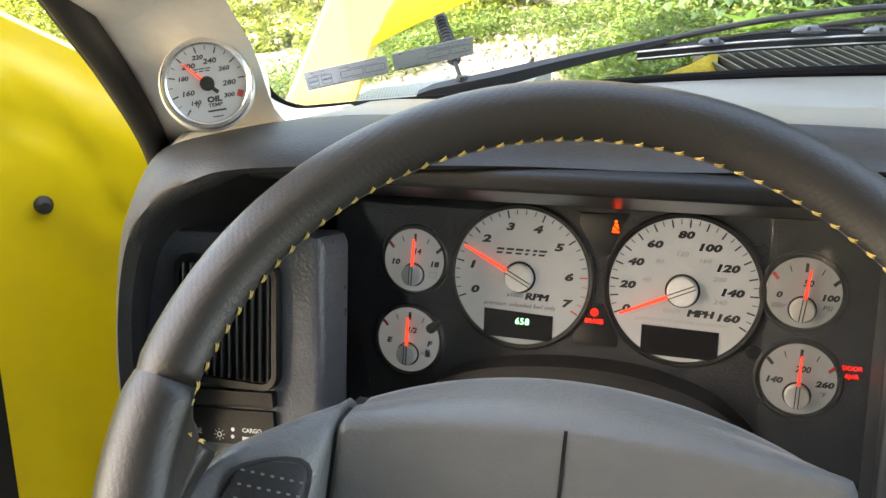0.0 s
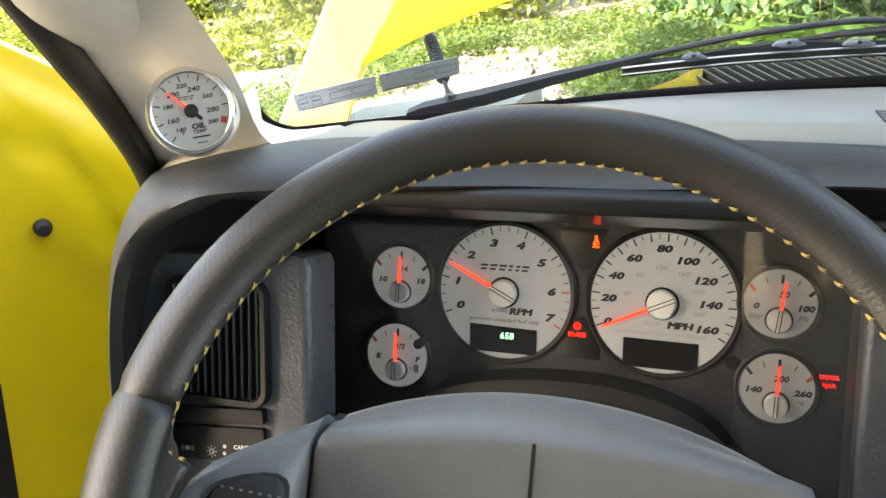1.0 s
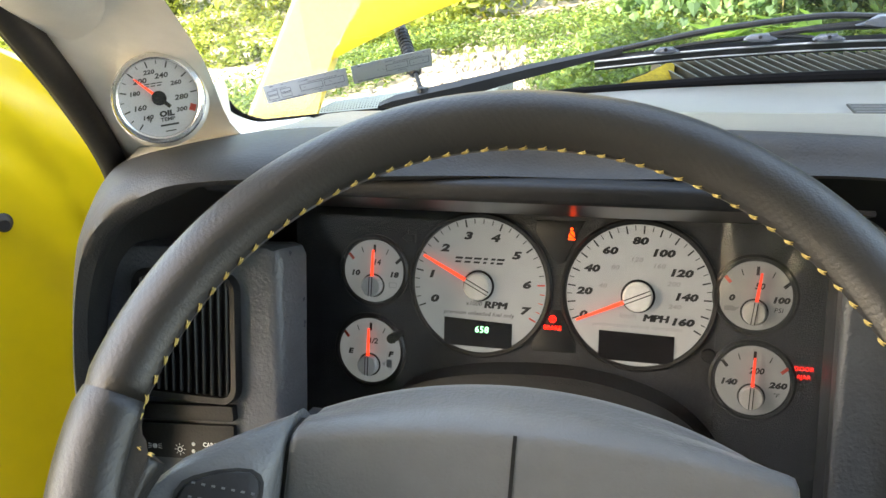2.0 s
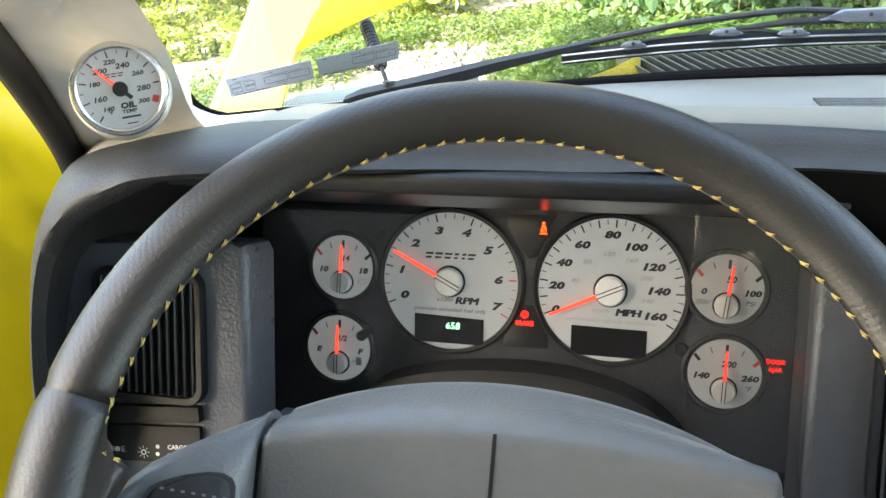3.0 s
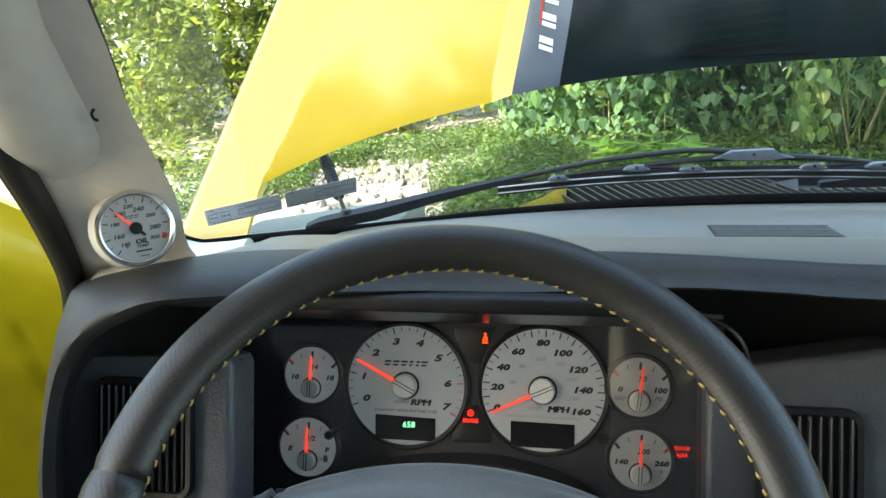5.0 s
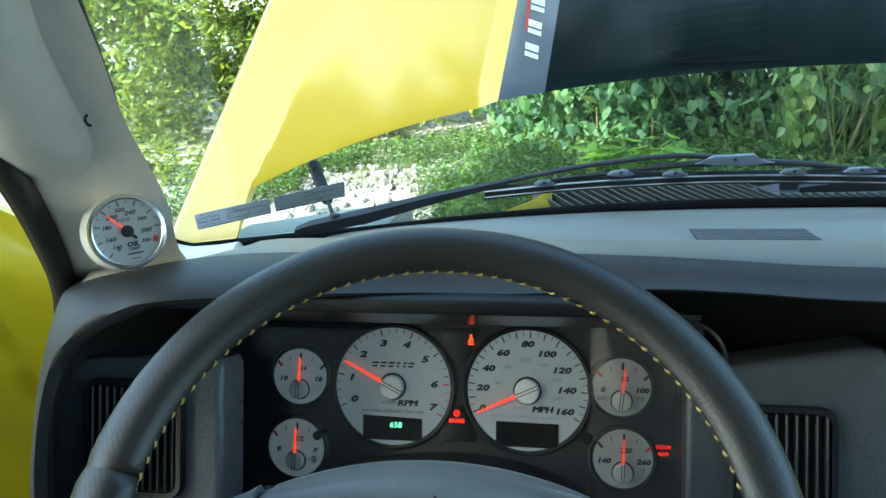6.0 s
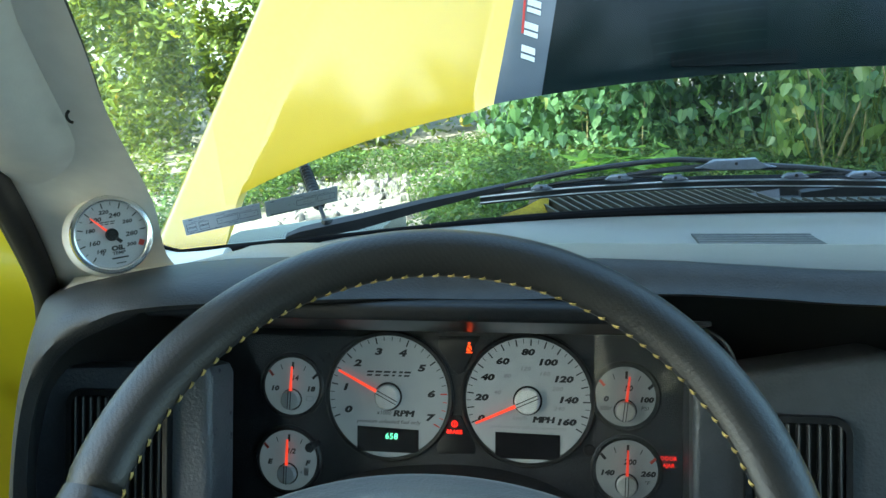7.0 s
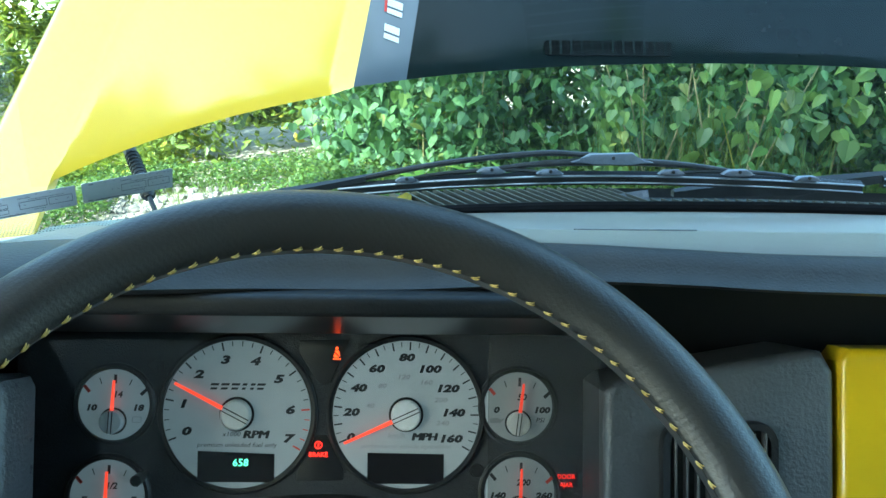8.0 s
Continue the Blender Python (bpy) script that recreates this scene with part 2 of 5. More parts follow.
def loft(rings, closed=True, caps=True, bm=None):
    """Skin over rings of points."""
    bm = bm or bmesh.new()
    vs = [[bm.verts.new(p) for p in ring] for ring in rings]
    n = len(vs[0])
    for a, b in zip(vs, vs[1:]):
        for i in range(n if closed else n - 1):
            j = (i + 1) % n
            bm.faces.new((a[i], a[j], b[j], b[i]))
    if caps and closed:
        bm.faces.new(vs[0][::-1])
        bm.faces.new(vs[-1])
    return bm


def lathe(profile, seg=48, m=None, bm=None):
    """Profile of (radius, height), turned round z; radius 0 closes it."""
    bm = bm or bmesh.new()
    made, rows = [], []
    for r, h in profile:
        if r == 0:
            rows.append([bm.verts.new((0, 0, h))])
        else:
            rows.append([bm.verts.new((r * math.cos(2 * math.pi * i / seg), r * math.sin(2 * math.pi * i / seg), h)) for i in range(seg)])
        made += rows[-1]
    for a, b in zip(rows, rows[1:]):
        for i in range(seg):
            j = (i + 1) % seg
            if len(a) == 1:
                bm.faces.new((a[0], b[j], b[i]))
            elif len(b) == 1:
                bm.faces.new((a[i], a[j], b[0]))
            else:
                bm.faces.new((a[i], a[j], b[j], b[i]))
    if m:
        bmesh.ops.transform(bm, matrix=m, verts=made)
    return bm


def tube(points, radius, seg=10, bm=None):
    """A round bar along points; radius may be one number or one for each point."""
    pts = [Vector(p) for p in points]
    rs = [radius] * len(pts) if isinstance(radius, (int, float)) else radius
    rings = []
    for i, p in enumerate(pts):
        d = (pts[min(i + 1, len(pts) - 1)] - pts[max(i - 1, 0)]).normalized()
        side = d.cross(Vector((0, 0, 1)))
        if side.length < 1e-4:
            side = Vector((1, 0, 0))
        side.normalize()
        up = side.cross(d)
        rings.append([p + rs[i] * (side * math.cos(2 * math.pi * k / seg) + up * math.sin(2 * math.pi * k / seg)) for k in range(seg)])
    return loft(rings, bm=bm)


def rounded(w, h, r, n=5, cx=0.0, cy=0.0):
    """Outline of a rectangle with round corners."""
    pts = []
    for sx, sy, a0 in ((1, 1, 0), (-1, 1, 90), (-1, -1, 180), (1, -1, 270)):
        for i in range(n + 1):
            a = radians(a0 + 90 * i / n)
            pts.append((cx + sx * (w / 2 - r) + r * math.cos(a), cy + sy * (h / 2 - r) + r * math.sin(a)))
    return pts


def smooth_line(points, n=8):
    """Catmull-Rom through points."""
    pts = [Vector(p) for p in points]
    out = []
    for i in range(len(pts) - 1):
        p0, p1, p2, p3 = pts[max(i - 1, 0)], pts[i], pts[i + 1], pts[min(i + 2, len(pts) - 1)]
        for k in range(n):
            t = k / n
            out.append(0.5 * ((2 * p1) + (p2 - p0) * t + (2 * p0 - 5 * p1 + 4 * p2 - p3) * t * t + (3 * p1 - p0 - 3 * p2 + p3) * t ** 3))
    out.append(pts[-1])
    return out


def write(words, size, m, mat, parent, name="lettering", shear=0.0, bold=0.0, width=1.0, align="CENTER"):
    """Flat lettering in the built-in font, as a mesh."""
    cu = bpy.data.curves.new(name, "FONT")
    cu.body, cu.size, cu.shear, cu.offset = words, size, shear, bold
    cu.align_x, cu.align_y = align, "CENTER"
    cu.space_character = 1.0 + 180 * max(0.0, bold - 0.0002)
    cu.resolution_u = 2
    tmp = bpy.data.objects.new(name, cu)
    me = bpy.data.meshes.new_from_object(tmp)
    bpy.data.objects.remove(tmp)
    bpy.data.curves.remove(cu)
    me.materials.clear()
    me.materials.append(mat)
    me.name = name
    ob = new(name, me)
    ob.parent = parent
    ob.matrix_basis = m @ Matrix.Diagonal((width, 1, 1, 1))
    return ob


def bar(w, h, m, mat, parent, name="mark", lean=0.0, thick=0.0002):
    """A thin printed bar."""
    d = lean * h / 2
    return part(name, prism([(-w / 2 - d, -h / 2), (w / 2 - d, -h / 2), (w / 2 + d, h / 2), (-w / 2 + d, h / 2)], thick, m), mat, parent, smooth=False)


def plane_frame(origin, right, normal):
    """Pose with x along right and z along normal."""
    z = Vector(normal).normalized()
    x = (Vector(right) - Vector(right).dot(z) * z).normalized()
    y = z.cross(x)
    m = Matrix((x, y, z)).transposed().to_4x4()
    m.translation = origin
    return m


def bowed(x):
    """Foot of the windscreen: its distance ahead, across the car."""
    return 1.0 - 0.40 * (x - 0.38) ** 2


# ---- ground ----
def ground_height(x, y):
    rise = max(0.0, min(1.0, (y - 4.0) / 4.0))
    rise = rise * rise * (3 - 2 * rise)
    side = max(0.0, min(1.0, (x + 4.5) / 5.0))
    side = side * side * (3 - 2 * side)
    far = max(0.0, min(1.0, (y - 11.0) / 14.0))
    return (0.10 + 0.33 * side) * rise + 1.2 * far * far + 0.06 * noise.noise(Vector((x * 0.6, y * 0.6, 0))) * (1 if y > 3 else 0.3)


bm = bmesh.new()
xs = [-400, -150, -60, -30] + [-20 + i * 0.5 for i in range(81)] + [30, 60, 150, 400]
ys = [-400, -120, -40, -15, -6, -2, 0] + [1 + i * 0.4 for i in range(60)] + [30, 45, 80, 160, 400]
grid = [[bm.verts.new((x, y, ground_height(x, y))) for x in xs] for y in ys]
for a, b in zip(grid, grid[1:]):
    for i in range(len(xs) - 1):
        bm.faces.new((a[i], a[i + 1], b[i + 1], b[i]))
tagged(part("ground", bm, GRAVEL), "pale gravel ground with weeds rising to a bank", "ground", kind="structure")


def leaf_cloud(name, mat, places, shape, label, category, seed=1, spread=1.0, droop=0.6):
    """One object of many leaves. places: rows of x, y, z, size; shape: outline of a leaf of length 1."""
    rng = np.random.default_rng(seed)
    n, k = len(places), len(shape)
    base = np.array([(x, y, -0.25 * abs(x)) for x, y in shape])
    yaw = rng.uniform(0, 2 * np.pi, n)
    pitch = rng.normal(-droop, 0.35 * spread, n)
    roll = rng.normal(0, 0.35 * spread, n)
    cy, sy, cp, sp, cr, sr = np.cos(yaw), np.sin(yaw), np.cos(pitch), np.sin(pitch), np.cos(roll), np.sin(roll)
    rot = np.empty((n, 3, 3))
    rz = np.stack([np.stack([cy, -sy, 0 * cy], 1), np.stack([sy, cy, 0 * cy], 1), np.stack([0 * cy, 0 * cy, 1 + 0 * cy], 1)], 1)
    rx = np.stack([np.stack([1 + 0 * cp, 0 * cp, 0 * cp], 1), np.stack([0 * cp, cp, -sp], 1), np.stack([0 * cp, sp, cp], 1)], 1)
    ry = np.stack([np.stack([cr, 0 * cr, sr], 1), np.stack([0 * cr, 1 + 0 * cr, 0 * cr], 1), np.stack([-sr, 0 * cr, cr], 1)], 1)
    rot = rz @ rx @ ry
    pl = np.asarray(places, float)
    v = np.einsum("nij,kj->nki", rot, base) * pl[:, 3][:, None, None] + pl[:, None, :3]
    me = bpy.data.meshes.new(name)
    faces = []
    half = k // 2
    for i in range(n):
        o = i * k
        faces.append(tuple(o + j for j in range(0, half + 1)))
        faces.append(tuple(o + j for j in [0] + list(range(half, k))))
    me.from_pydata(v.reshape(-1, 3).tolist(), [], faces)
    me.materials.append(mat)
    ob = new(name, me)
    return tagged(ob, label, category, kind="stuff")


HEART = [(0, 0), (0.18, -0.10), (0.38, 0.0), (0.43, 0.24), (0.27, 0.62), (0, 1.0), (-0.27, 0.62), (-0.43, 0.24), (-0.38, 0.0), (-0.18, -0.10)]
OVAL = [(0, 0), (0.24, 0.35), (0.17, 0.75), (0, 1.0), (-0.17, 0.75), (-0.24, 0.35)]
BLADE = [(0.03, 0), (0.025, 0.5), (0, 1.0), (-0.03, 0.0)]

THIN = [(0.010, 0), (0.009, 0.5), (0, 1.0), (-0.010, 0.0)]

rng = np.random.default_rng(7)


def bush_places(n, x0, x1, y0, y1, top, size, lumps=14, seed=3, lump=(0.35, 0.9), low=0.0):
    """Leaf places on the skins of overlapping lumps that fill a stretch of bank."""
    r = np.random.default_rng(seed)
    out = []
    cs = [(r.uniform(x0, x1), r.uniform(y0, y1), r.uniform(low, 1.0) * top, r.uniform(*lump)) for _ in range(lumps)]
    while len(out) < n:
        cx, cy, cz, cr = cs[r.integers(lumps)]
        d = r.normal(size=3)
        d /= np.linalg.norm(d)
        q = cr * r.uniform(0.15, 1.08)
        x, y, z = cx + d[0] * q, cy + d[1] * q, cz + d[2] * q
        g = ground_height(x, y)
        if z < -0.25:
            continue
        out.append((x, y, g + max(z, 0.04), size * r.uniform(0.55, 1.25)))
    return out


leaf_cloud("broadleaf_thicket", LEAF, bush_places(42000, -0.7, 9.5, 7.5, 9.3, 3.2, 0.105, 170, 3), HEART, "shaded thicket of drooping heart-shaped green leaves", "bush", 5, 1.1, 0.95)
leaf_cloud("fine_thicket", LEAF, bush_places(36000, -0.7, 9.5, 7.7, 9.3, 3.0, 0.075, 130, 13, (0.2, 0.7)), OVAL, "small-leaved shrubs mixed into the shaded thicket", "bush", 25, 1.4, 0.5)
leaf_cloud("vine_leaves", PALE_LEAF, [(3.1 + rng.normal(0, 0.70), 7.15 + rng.normal(0, 0.12), 1.35 + rng.normal(0, 0.26), rng.uniform(0.09, 0.20)) for _ in range(110)], HEART, "large pale vine leaves hanging before the thicket", "vine", 27, 1.0, 0.9)
leaf_cloud("thicket_depth", LEAF, bush_places(64000, -1.5, 15.0, 9.4, 13.5, 4.8, 0.22, 260, 21), OVAL, "dense dark bushes behind the thicket", "bush", 15, 1.2, 0.5)
leaf_cloud("far_thicket", LEAF_SMALL, bush_places(48000, -15.0, -4.4, 10.8, 15.0, 4.6, 0.15, 210, 4), OVAL, "sunlit bank of dense small-leaved bushes", "bush", 6, 1.3, 0.4)
leaf_cloud("middle_thicket", LEAF_SMALL, bush_places(26000, -5.0, 1.5, 10.5, 13.5, 3.6, 0.14, 110, 9), OVAL, "sunlit bushes on the bank behind the weeds", "bush", 8, 1.3, 0.4)
leaf_cloud("roadside_weeds", LEAF_SMALL, bush_places(26000, -13.0, -3.0, 8.8, 11.2, 0.35, 0.075, 120, 41, (0.12, 0.40)), OVAL, "low leafy weeds at the foot of the bushes", "weeds", 18, 1.2, 0.2)
leaf_cloud("young_plant", LEAF_BRIGHT, [(0.28 + rng.uniform(-0.38, 0.38), 6.55 + rng.normal(0, 0.10), 0.60 + rng.uniform(0.0, 0.20) * (1 - abs(rng.normal(0, 0.4))), rng.uniform(0.12, 0.22)) for _ in range(95)], OVAL, "low bright green broad-leaved plant", "plant", 12, 0.6, -0.1)
leaf_cloud("hanging_vine", PALE_LEAF, [(1.52 + rng.normal(0, 0.06) + 0.05 * math.sin(k * 0.4), 7.0 + rng.normal(0, 0.05), 0.72 + 0.0085 * k, rng.uniform(0.06, 0.115)) for k in range(90)], HEART, "strand of pale vine leaves hanging down", "vine", 28, 0.7, 1.15)
leaf_cloud("grass", GRASS, [(x, y, ground_height(x, y), rng.uniform(0.04, 0.10)) for x, y in ((rng.uniform(-4.2, 4.5), rng.uniform(5.2, 10.5)) for _ in range(42000)) if noise.noise(Vector((x * 0.9, y * 0.9, 3))) > -0.12 - 0.2 * (x > -1.4) + 2.0 * (x < -1.2 and y < 7.6)], BLADE, "tufts of grass and weeds on gravel", "grass", 13, 0.9, -1.15)
leaf_cloud("weeds", WEED, [(x, y, ground_height(x, y) + rng.uniform(0.02, 0.26), rng.uniform(0.030, 0.065)) for x, y in ((rng.uniform(-4.4, 3.5), rng.uniform(5.8, 10.2)) for _ in range(90000)) if noise.noise(Vector((x * 0.7, y * 0.7, 9))) > -0.06 - 0.27 * (x > -1.2)], OVAL, "low leafy weeds along the bank", "weeds", 14, 1.2, 0.1)
leaf_cloud("woods", LEAF_SMALL, bush_places(16000, -26.0, 22.0, 17.0, 22.0, 8.0, 0.55, 90, 31, (0.8, 2.2)), OVAL, "green woods in the distance", "woods", 16, 1.3, 0.4)
# unseen woods, added to keep sun off the truck and darken hood reflections
leaf_cloud("woods", LEAF_SMALL, bush_places(90000, -10.5, 8.5, -17.0, -10.0, 15.5, 1.05, 420, 33, (1.2, 2.4)), OVAL, "unseen tall green woods behind the truck, added to shade it", "woods", 17, 1.3, 0.4)

SLIM = [(0.017, 0), (0.013, 0.5), (0, 1.0), (-0.017, 0.0)]
leaf_cloud("meadow_grass", WEED, [(x, y, ground_height(x, y), rng.uniform(0.10, 0.24)) for x, y in ((rng.uniform(-2.2, 4.5), rng.uniform(6.4, 8.8)) for _ in range(26000)) if noise.noise(Vector((x * 0.8, y * 0.8, 5))) > -0.1 + 0.3 * (x < -1.2)], SLIM, "soft yellow-green grass among the weeds", "grass", 23, 1.1, -1.05)
leaf_cloud("tall_grass", GRASS, [(2.3 + rng.normal(0, 0.55), 7.25 + rng.normal(0, 0.12), ground_height(2.3, 7.2) + rng.uniform(0.05, 0.5), rng.uniform(0.35, 0.8)) for _ in range(260)], THIN, "long pale grass stems in front of the thicket", "grass", 19, 0.9, -1.1)

# stems behind the leaves and drooping vines
bm = bmesh.new()
for _ in range(34):
    x, y = rng.uniform(-0.8, 9.0), rng.uniform(7.7, 9.2)
    g = ground_height(x, y)
    lean = rng.normal(0, 0.25)
    hgt = rng.uniform(1.0, 2.8)
    pts = [Vector((x + lean * hgt * u * u, y - 0.2 * hgt * u * u, g + hgt * u)) for u in (0, 0.35, 0.7, 1.0)]
    tube(pts, [0.006, 0.005, 0.004, 0.002], 5, bm=bm)
for _ in range(13):
    x, y = rng.uniform(1.75, 2.9), rng.uniform(7.15, 7.5)
    g = ground_height(x, y)
    lean = rng.normal(0.08, 0.30)
    hgt = rng.uniform(0.8, 1.6)
    tube([Vector((x + lean * hgt * u, y, g + hgt * u)) for u in (0, 0.5, 1.0)], [0.008, 0.007, 0.004], 6, bm=bm)
tagged(part("plant_stems", bm, STEM), "bent pale green plant stems in the thicket", "stems", kind="stuff")

# stones
bm = bmesh.new()
for k in range(700):
    x, y = (rng.uniform(-3.0, -1.3), rng.uniform(7.6, 9.4)) if k < 240 else (rng.uniform(-2.6, -0.5), rng.uniform(5.2, 7.8)) if k < 520 else (rng.uniform(-6, 4), rng.uniform(4.0, 10))
    r = rng.uniform(0.02, 0.065) if k < 240 else rng.uniform(0.02, 0.05)
    made = bmesh.ops.create_icosphere(bm, subdivisions=1, radius=1.0)["verts"]
    m = Matrix.Translation((x, y, ground_height(x, y) + r * 0.25)) @ Euler(rng.uniform(0, 6, 3)).to_matrix().to_4x4() @ Matrix.Diagonal((r * rng.uniform(0.7, 1.4), r * rng.uniform(0.6, 1.2), r * rng.uniform(0.5, 0.9), 1))
    for v in made:
        v.co *= rng.uniform(0.78, 1.15)
    bmesh.ops.transform(bm, matrix=m, verts=made)
tagged(part("stones", bm, ROCK, smooth=False), "heap of pale grey broken stones among weeds", "stones", kind="stuff")

# ---- the truck: windscreen, hood, cowl, wipers ----
def glass_point(x, s):
    """Point of the windscreen: s = 0 at its foot, 1 at the roof."""
    cx = 0.38 + (x - 0.38) * (1 - 0.10 * s)
    return Vector((cx, bowed(x) + 0.045 - 0.62 * s, 1.380 + 0.590 * s))


windshield = thing("windshield", "curved clear truck windscreen with a black dotted edge", "windshield", (0.38, 1.0, 1.38))
inv = windshield.matrix_world.inverted()
cols = [-0.44 + 1.64 * i / 40 for i in range(41)]
bm = loft([[inv @ glass_point(x, s / 14) for x in cols] for s in range(15)], closed=False)
pane = part("glass", bm, GLASS, windshield)
pane.visible_shadow = False
bm = loft([[inv @ (glass_point(x, s) + Vector((0, -0.002, -0.002))) for x in cols] for s in (-0.02, 0.012)], closed=False)
part("black_edge", bm, FRIT, windshield)
bm = bmesh.new()
for row in range(7):
    for i in range(640):
        x = -0.42 + 1.6 * (i + 0.5 * (row % 2)) / 640
        p = inv @ (glass_point(x, 0.0150 + 0.0034 * row) + Vector((0, -0.0015, -0.0015)))
        r = 0.00085 - 0.00008 * row
        bm.faces.new([bm.verts.new(p + Vector((r * math.cos(a), -0.7 * r * math.sin(a), 0.7 * r * math.sin(a)))) for a in (0.0, 1.05, 2.1, 3.14, 4.19, 5.24)])
tagged(part("edge_dots", bm, FRIT, windshield, smooth=False), kind="stuff")

HOOD_MID = 0.40


def hood_point(x0, s, out=0.0):
    """Point of the raised hood: x0 along its rear edge, s up from there."""
    f = (HOOD_MID - x0) / 0.852
    dx = x0 - HOOD_MID
    a = abs(f)
    leg = max(0.0, min(1.0, (a - 0.858) / 0.034))
    zb = 1.538 - 0.13 * dx ** 2 - 0.18 * dx ** 4 - 0.085 * leg * leg * (3 - 2 * leg)
    fc = 0.865 - 0.20 * max(0.0, s)
    lip = -0.022 * max(0.0, (a - fc) / (1 - fc)) - 0.008 * max(0.0, (a - 1.044) / 0.030) ** 2
    dome = 0.010 * max(0.0, min(1.0, (0.525 - a) / 0.031))
    curl = -0.001 * max(0.0, 1 - s / 0.012) ** 2
    h = lip + dome + curl + out - 0.02 * (a * a) * 0.5
    z = zb + s
    n = Vector((0, -0.894, 0.447))
    return Vector((x0 + 0.34 * s * f, 1.06 + 0.5 * (z - 1.535), z)) + n * h


hood = thing("hood", "raised yellow truck hood with grey and black stripes", "hood", (HOOD_MID, 1.0, 1.36))
inv = hood.matrix_world.inverted()


def hood_sheet(name, f0, f1, nx, mat, label="", out=0.0, s1=0.92, thick=True):
    xs_ = [HOOD_MID - 0.852 * (f0 + (f1 - f0) * i / nx) for i in range(nx + 1)]
    ss = [0, 0.006, 0.014, 0.024, 0.04] + [0.04 + (s1 - 0.04) * (k + 1) / 12 for k in range(12)]
    front = [[inv @ hood_point(x, s, out) for x in xs_] for s in ss]
    if not thick:
        return part(name, loft(front, closed=False), mat, hood, label)
    back = [[inv @ (hood_point(x, s, out) + Vector((0, 0.022, 0.018))) for x in xs_] for s in ss]
    rings = [[row[i] for row in front] + [row[i] for row in back[::-1]] for i in range(len(xs_))]
    return part(name, loft(rings), mat, hood, label)


hood_sheet("panel", 1.074, 0.4945, 110, YELLOW, "glossy yellow painted hood side")
hood_sheet("grey_stripe", 0.4945, 0.429, 6, STRIPE, "slate grey stripe with pale emblem shapes")
hood_sheet("black_panel", 0.429, -0.429, 30, GLOSSBLACK, "gloss black centre panel")
hood_sheet("grey_stripe", -0.429, -0.4945, 6, STRIPE)
hood_sheet("panel", -0.4945, -1.074, 110, YELLOW, "glossy yellow painted hood side")

# louvre in the black panel: a dark recess with thin ribs
louvre = plane_frame(inv @ hood_point(0.248, 0.015, 0.003), (1, 0, 0), (0, -0.894, 0.447))
part("louvre", prism(rounded(0.136, 0.017, 0.003), 0.0012, louvre), LOUVRE, hood)
for k in range(12):
    part("rib", rbox((0.0026, 0.016, 0.0008), louvre @ pose(-0.0615 + 0.0112 * k, 0, 0.0013)), GLOSSBLACK, hood)
# pale emblem shapes: slanted plain bars and a red line
for k in range(5):
    q = plane_frame(inv @ hood_point(0.010 - 0.0012 * k, 0.050 + 0.027 * k, 0.0012), (0.05, 0.5, 1), (0, -0.894, 0.447))
    for dx, w_ in ((-0.0048, 0.0060), (0.0052, 0.0085)):
        bar(w_, 0.0165, q @ pose(dx, 0, 0), WHITE_MARK, hood, "emblem_shape", lean=0.35)
q = plane_frame(inv @ hood_point(-0.0085, 0.135, 0.0012), (0.05, 0.5, 1), (0, -0.894, 0.447))
bar(0.13, 0.0028, q, RED_MARK, hood, "emblem_line")

strut = thing("hood_strut", "black ribbed gas strut holding the raised hood", "strut", (-0.207, 0.955, 1.384))
d = Vector((-0.170, 0.300, 0.155))
part("rod", tube([(0, 0, 0), d * 0.16], 0.0026), DARK, strut)
cyl = part("cylinder", tube([d * 0.105, d * 0.115, d * 0.60], [0.004, 0.0072, 0.0072]), BLACK, strut)
for k in range(12):
    c = d * (0.125 + 0.018 * k)
    part("coil", tube([c, c + d * 0.007], 0.0080), DARK, cyl)
part("socket", lathe([(0, -0.006), (0.006, -0.006), (0.008, 0.0), (0.006, 0.008), (0, 0.008)], 14), BLACK, strut)

# cowl with its grille
cowl = thing("cowl", "black plastic cowl panel with a slatted grille", "cowl", (0.38, 1.08, 1.36))
inv = cowl.matrix_world.inverted()


def cowl_line(x):
    drop = max(0.0, (0.04 - x) / 0.4)
    return bowed(x) + 0.05, 1.385 - 0.07 * min(1.0, drop * 2.2)


rows = []
for i in range(60):
    x = -0.42 + 1.6 * i / 59
    y, z = cowl_line(x)
    rows.append([inv @ Vector(p) for p in ((x, y - 0.03, z - 0.03), (x, y, z - 0.006), (x, y + 0.008, z), (x, y + 0.022, z - 0.010), (x, y + 0.105, z - 0.004), (x, y + 0.115, z + 0.006), (x, y + 0.135, z - 0.004), (x, y + 0.15, z - 0.06))])
part("panel", loft(rows, closed=False), COWL, cowl)
# end of the cowl below the strut; its pale grey paints in reflected sky
part("cowl_end", loft([[inv @ Vector((x, y, z)) for y, z in ((near, 1.335), (near, 1.346), (near + 0.01, 1.350), (far - 0.01, 1.350), (far, 1.345), (far, 1.320))] for x, near, far in ((-0.372, 0.90, 1.095), (-0.315, 0.92, 1.146), (-0.248, 0.94, 1.208), (-0.180, 0.955, 1.245))]), COWL_SKY_GREY, cowl, "plastic end of the cowl, pale grey for reflected sky")
slat = bmesh.new()
rbox((0.0028, 0.088, 0.014), pose(0, 0, 0, 0, 6, 0), bm=slat)
slat_mesh = bpy.data.meshes.new("slat")
slat.to_mesh(slat_mesh)
slat.free()
slat_mesh.materials.append(COWL_RIB)
short = bmesh.new()
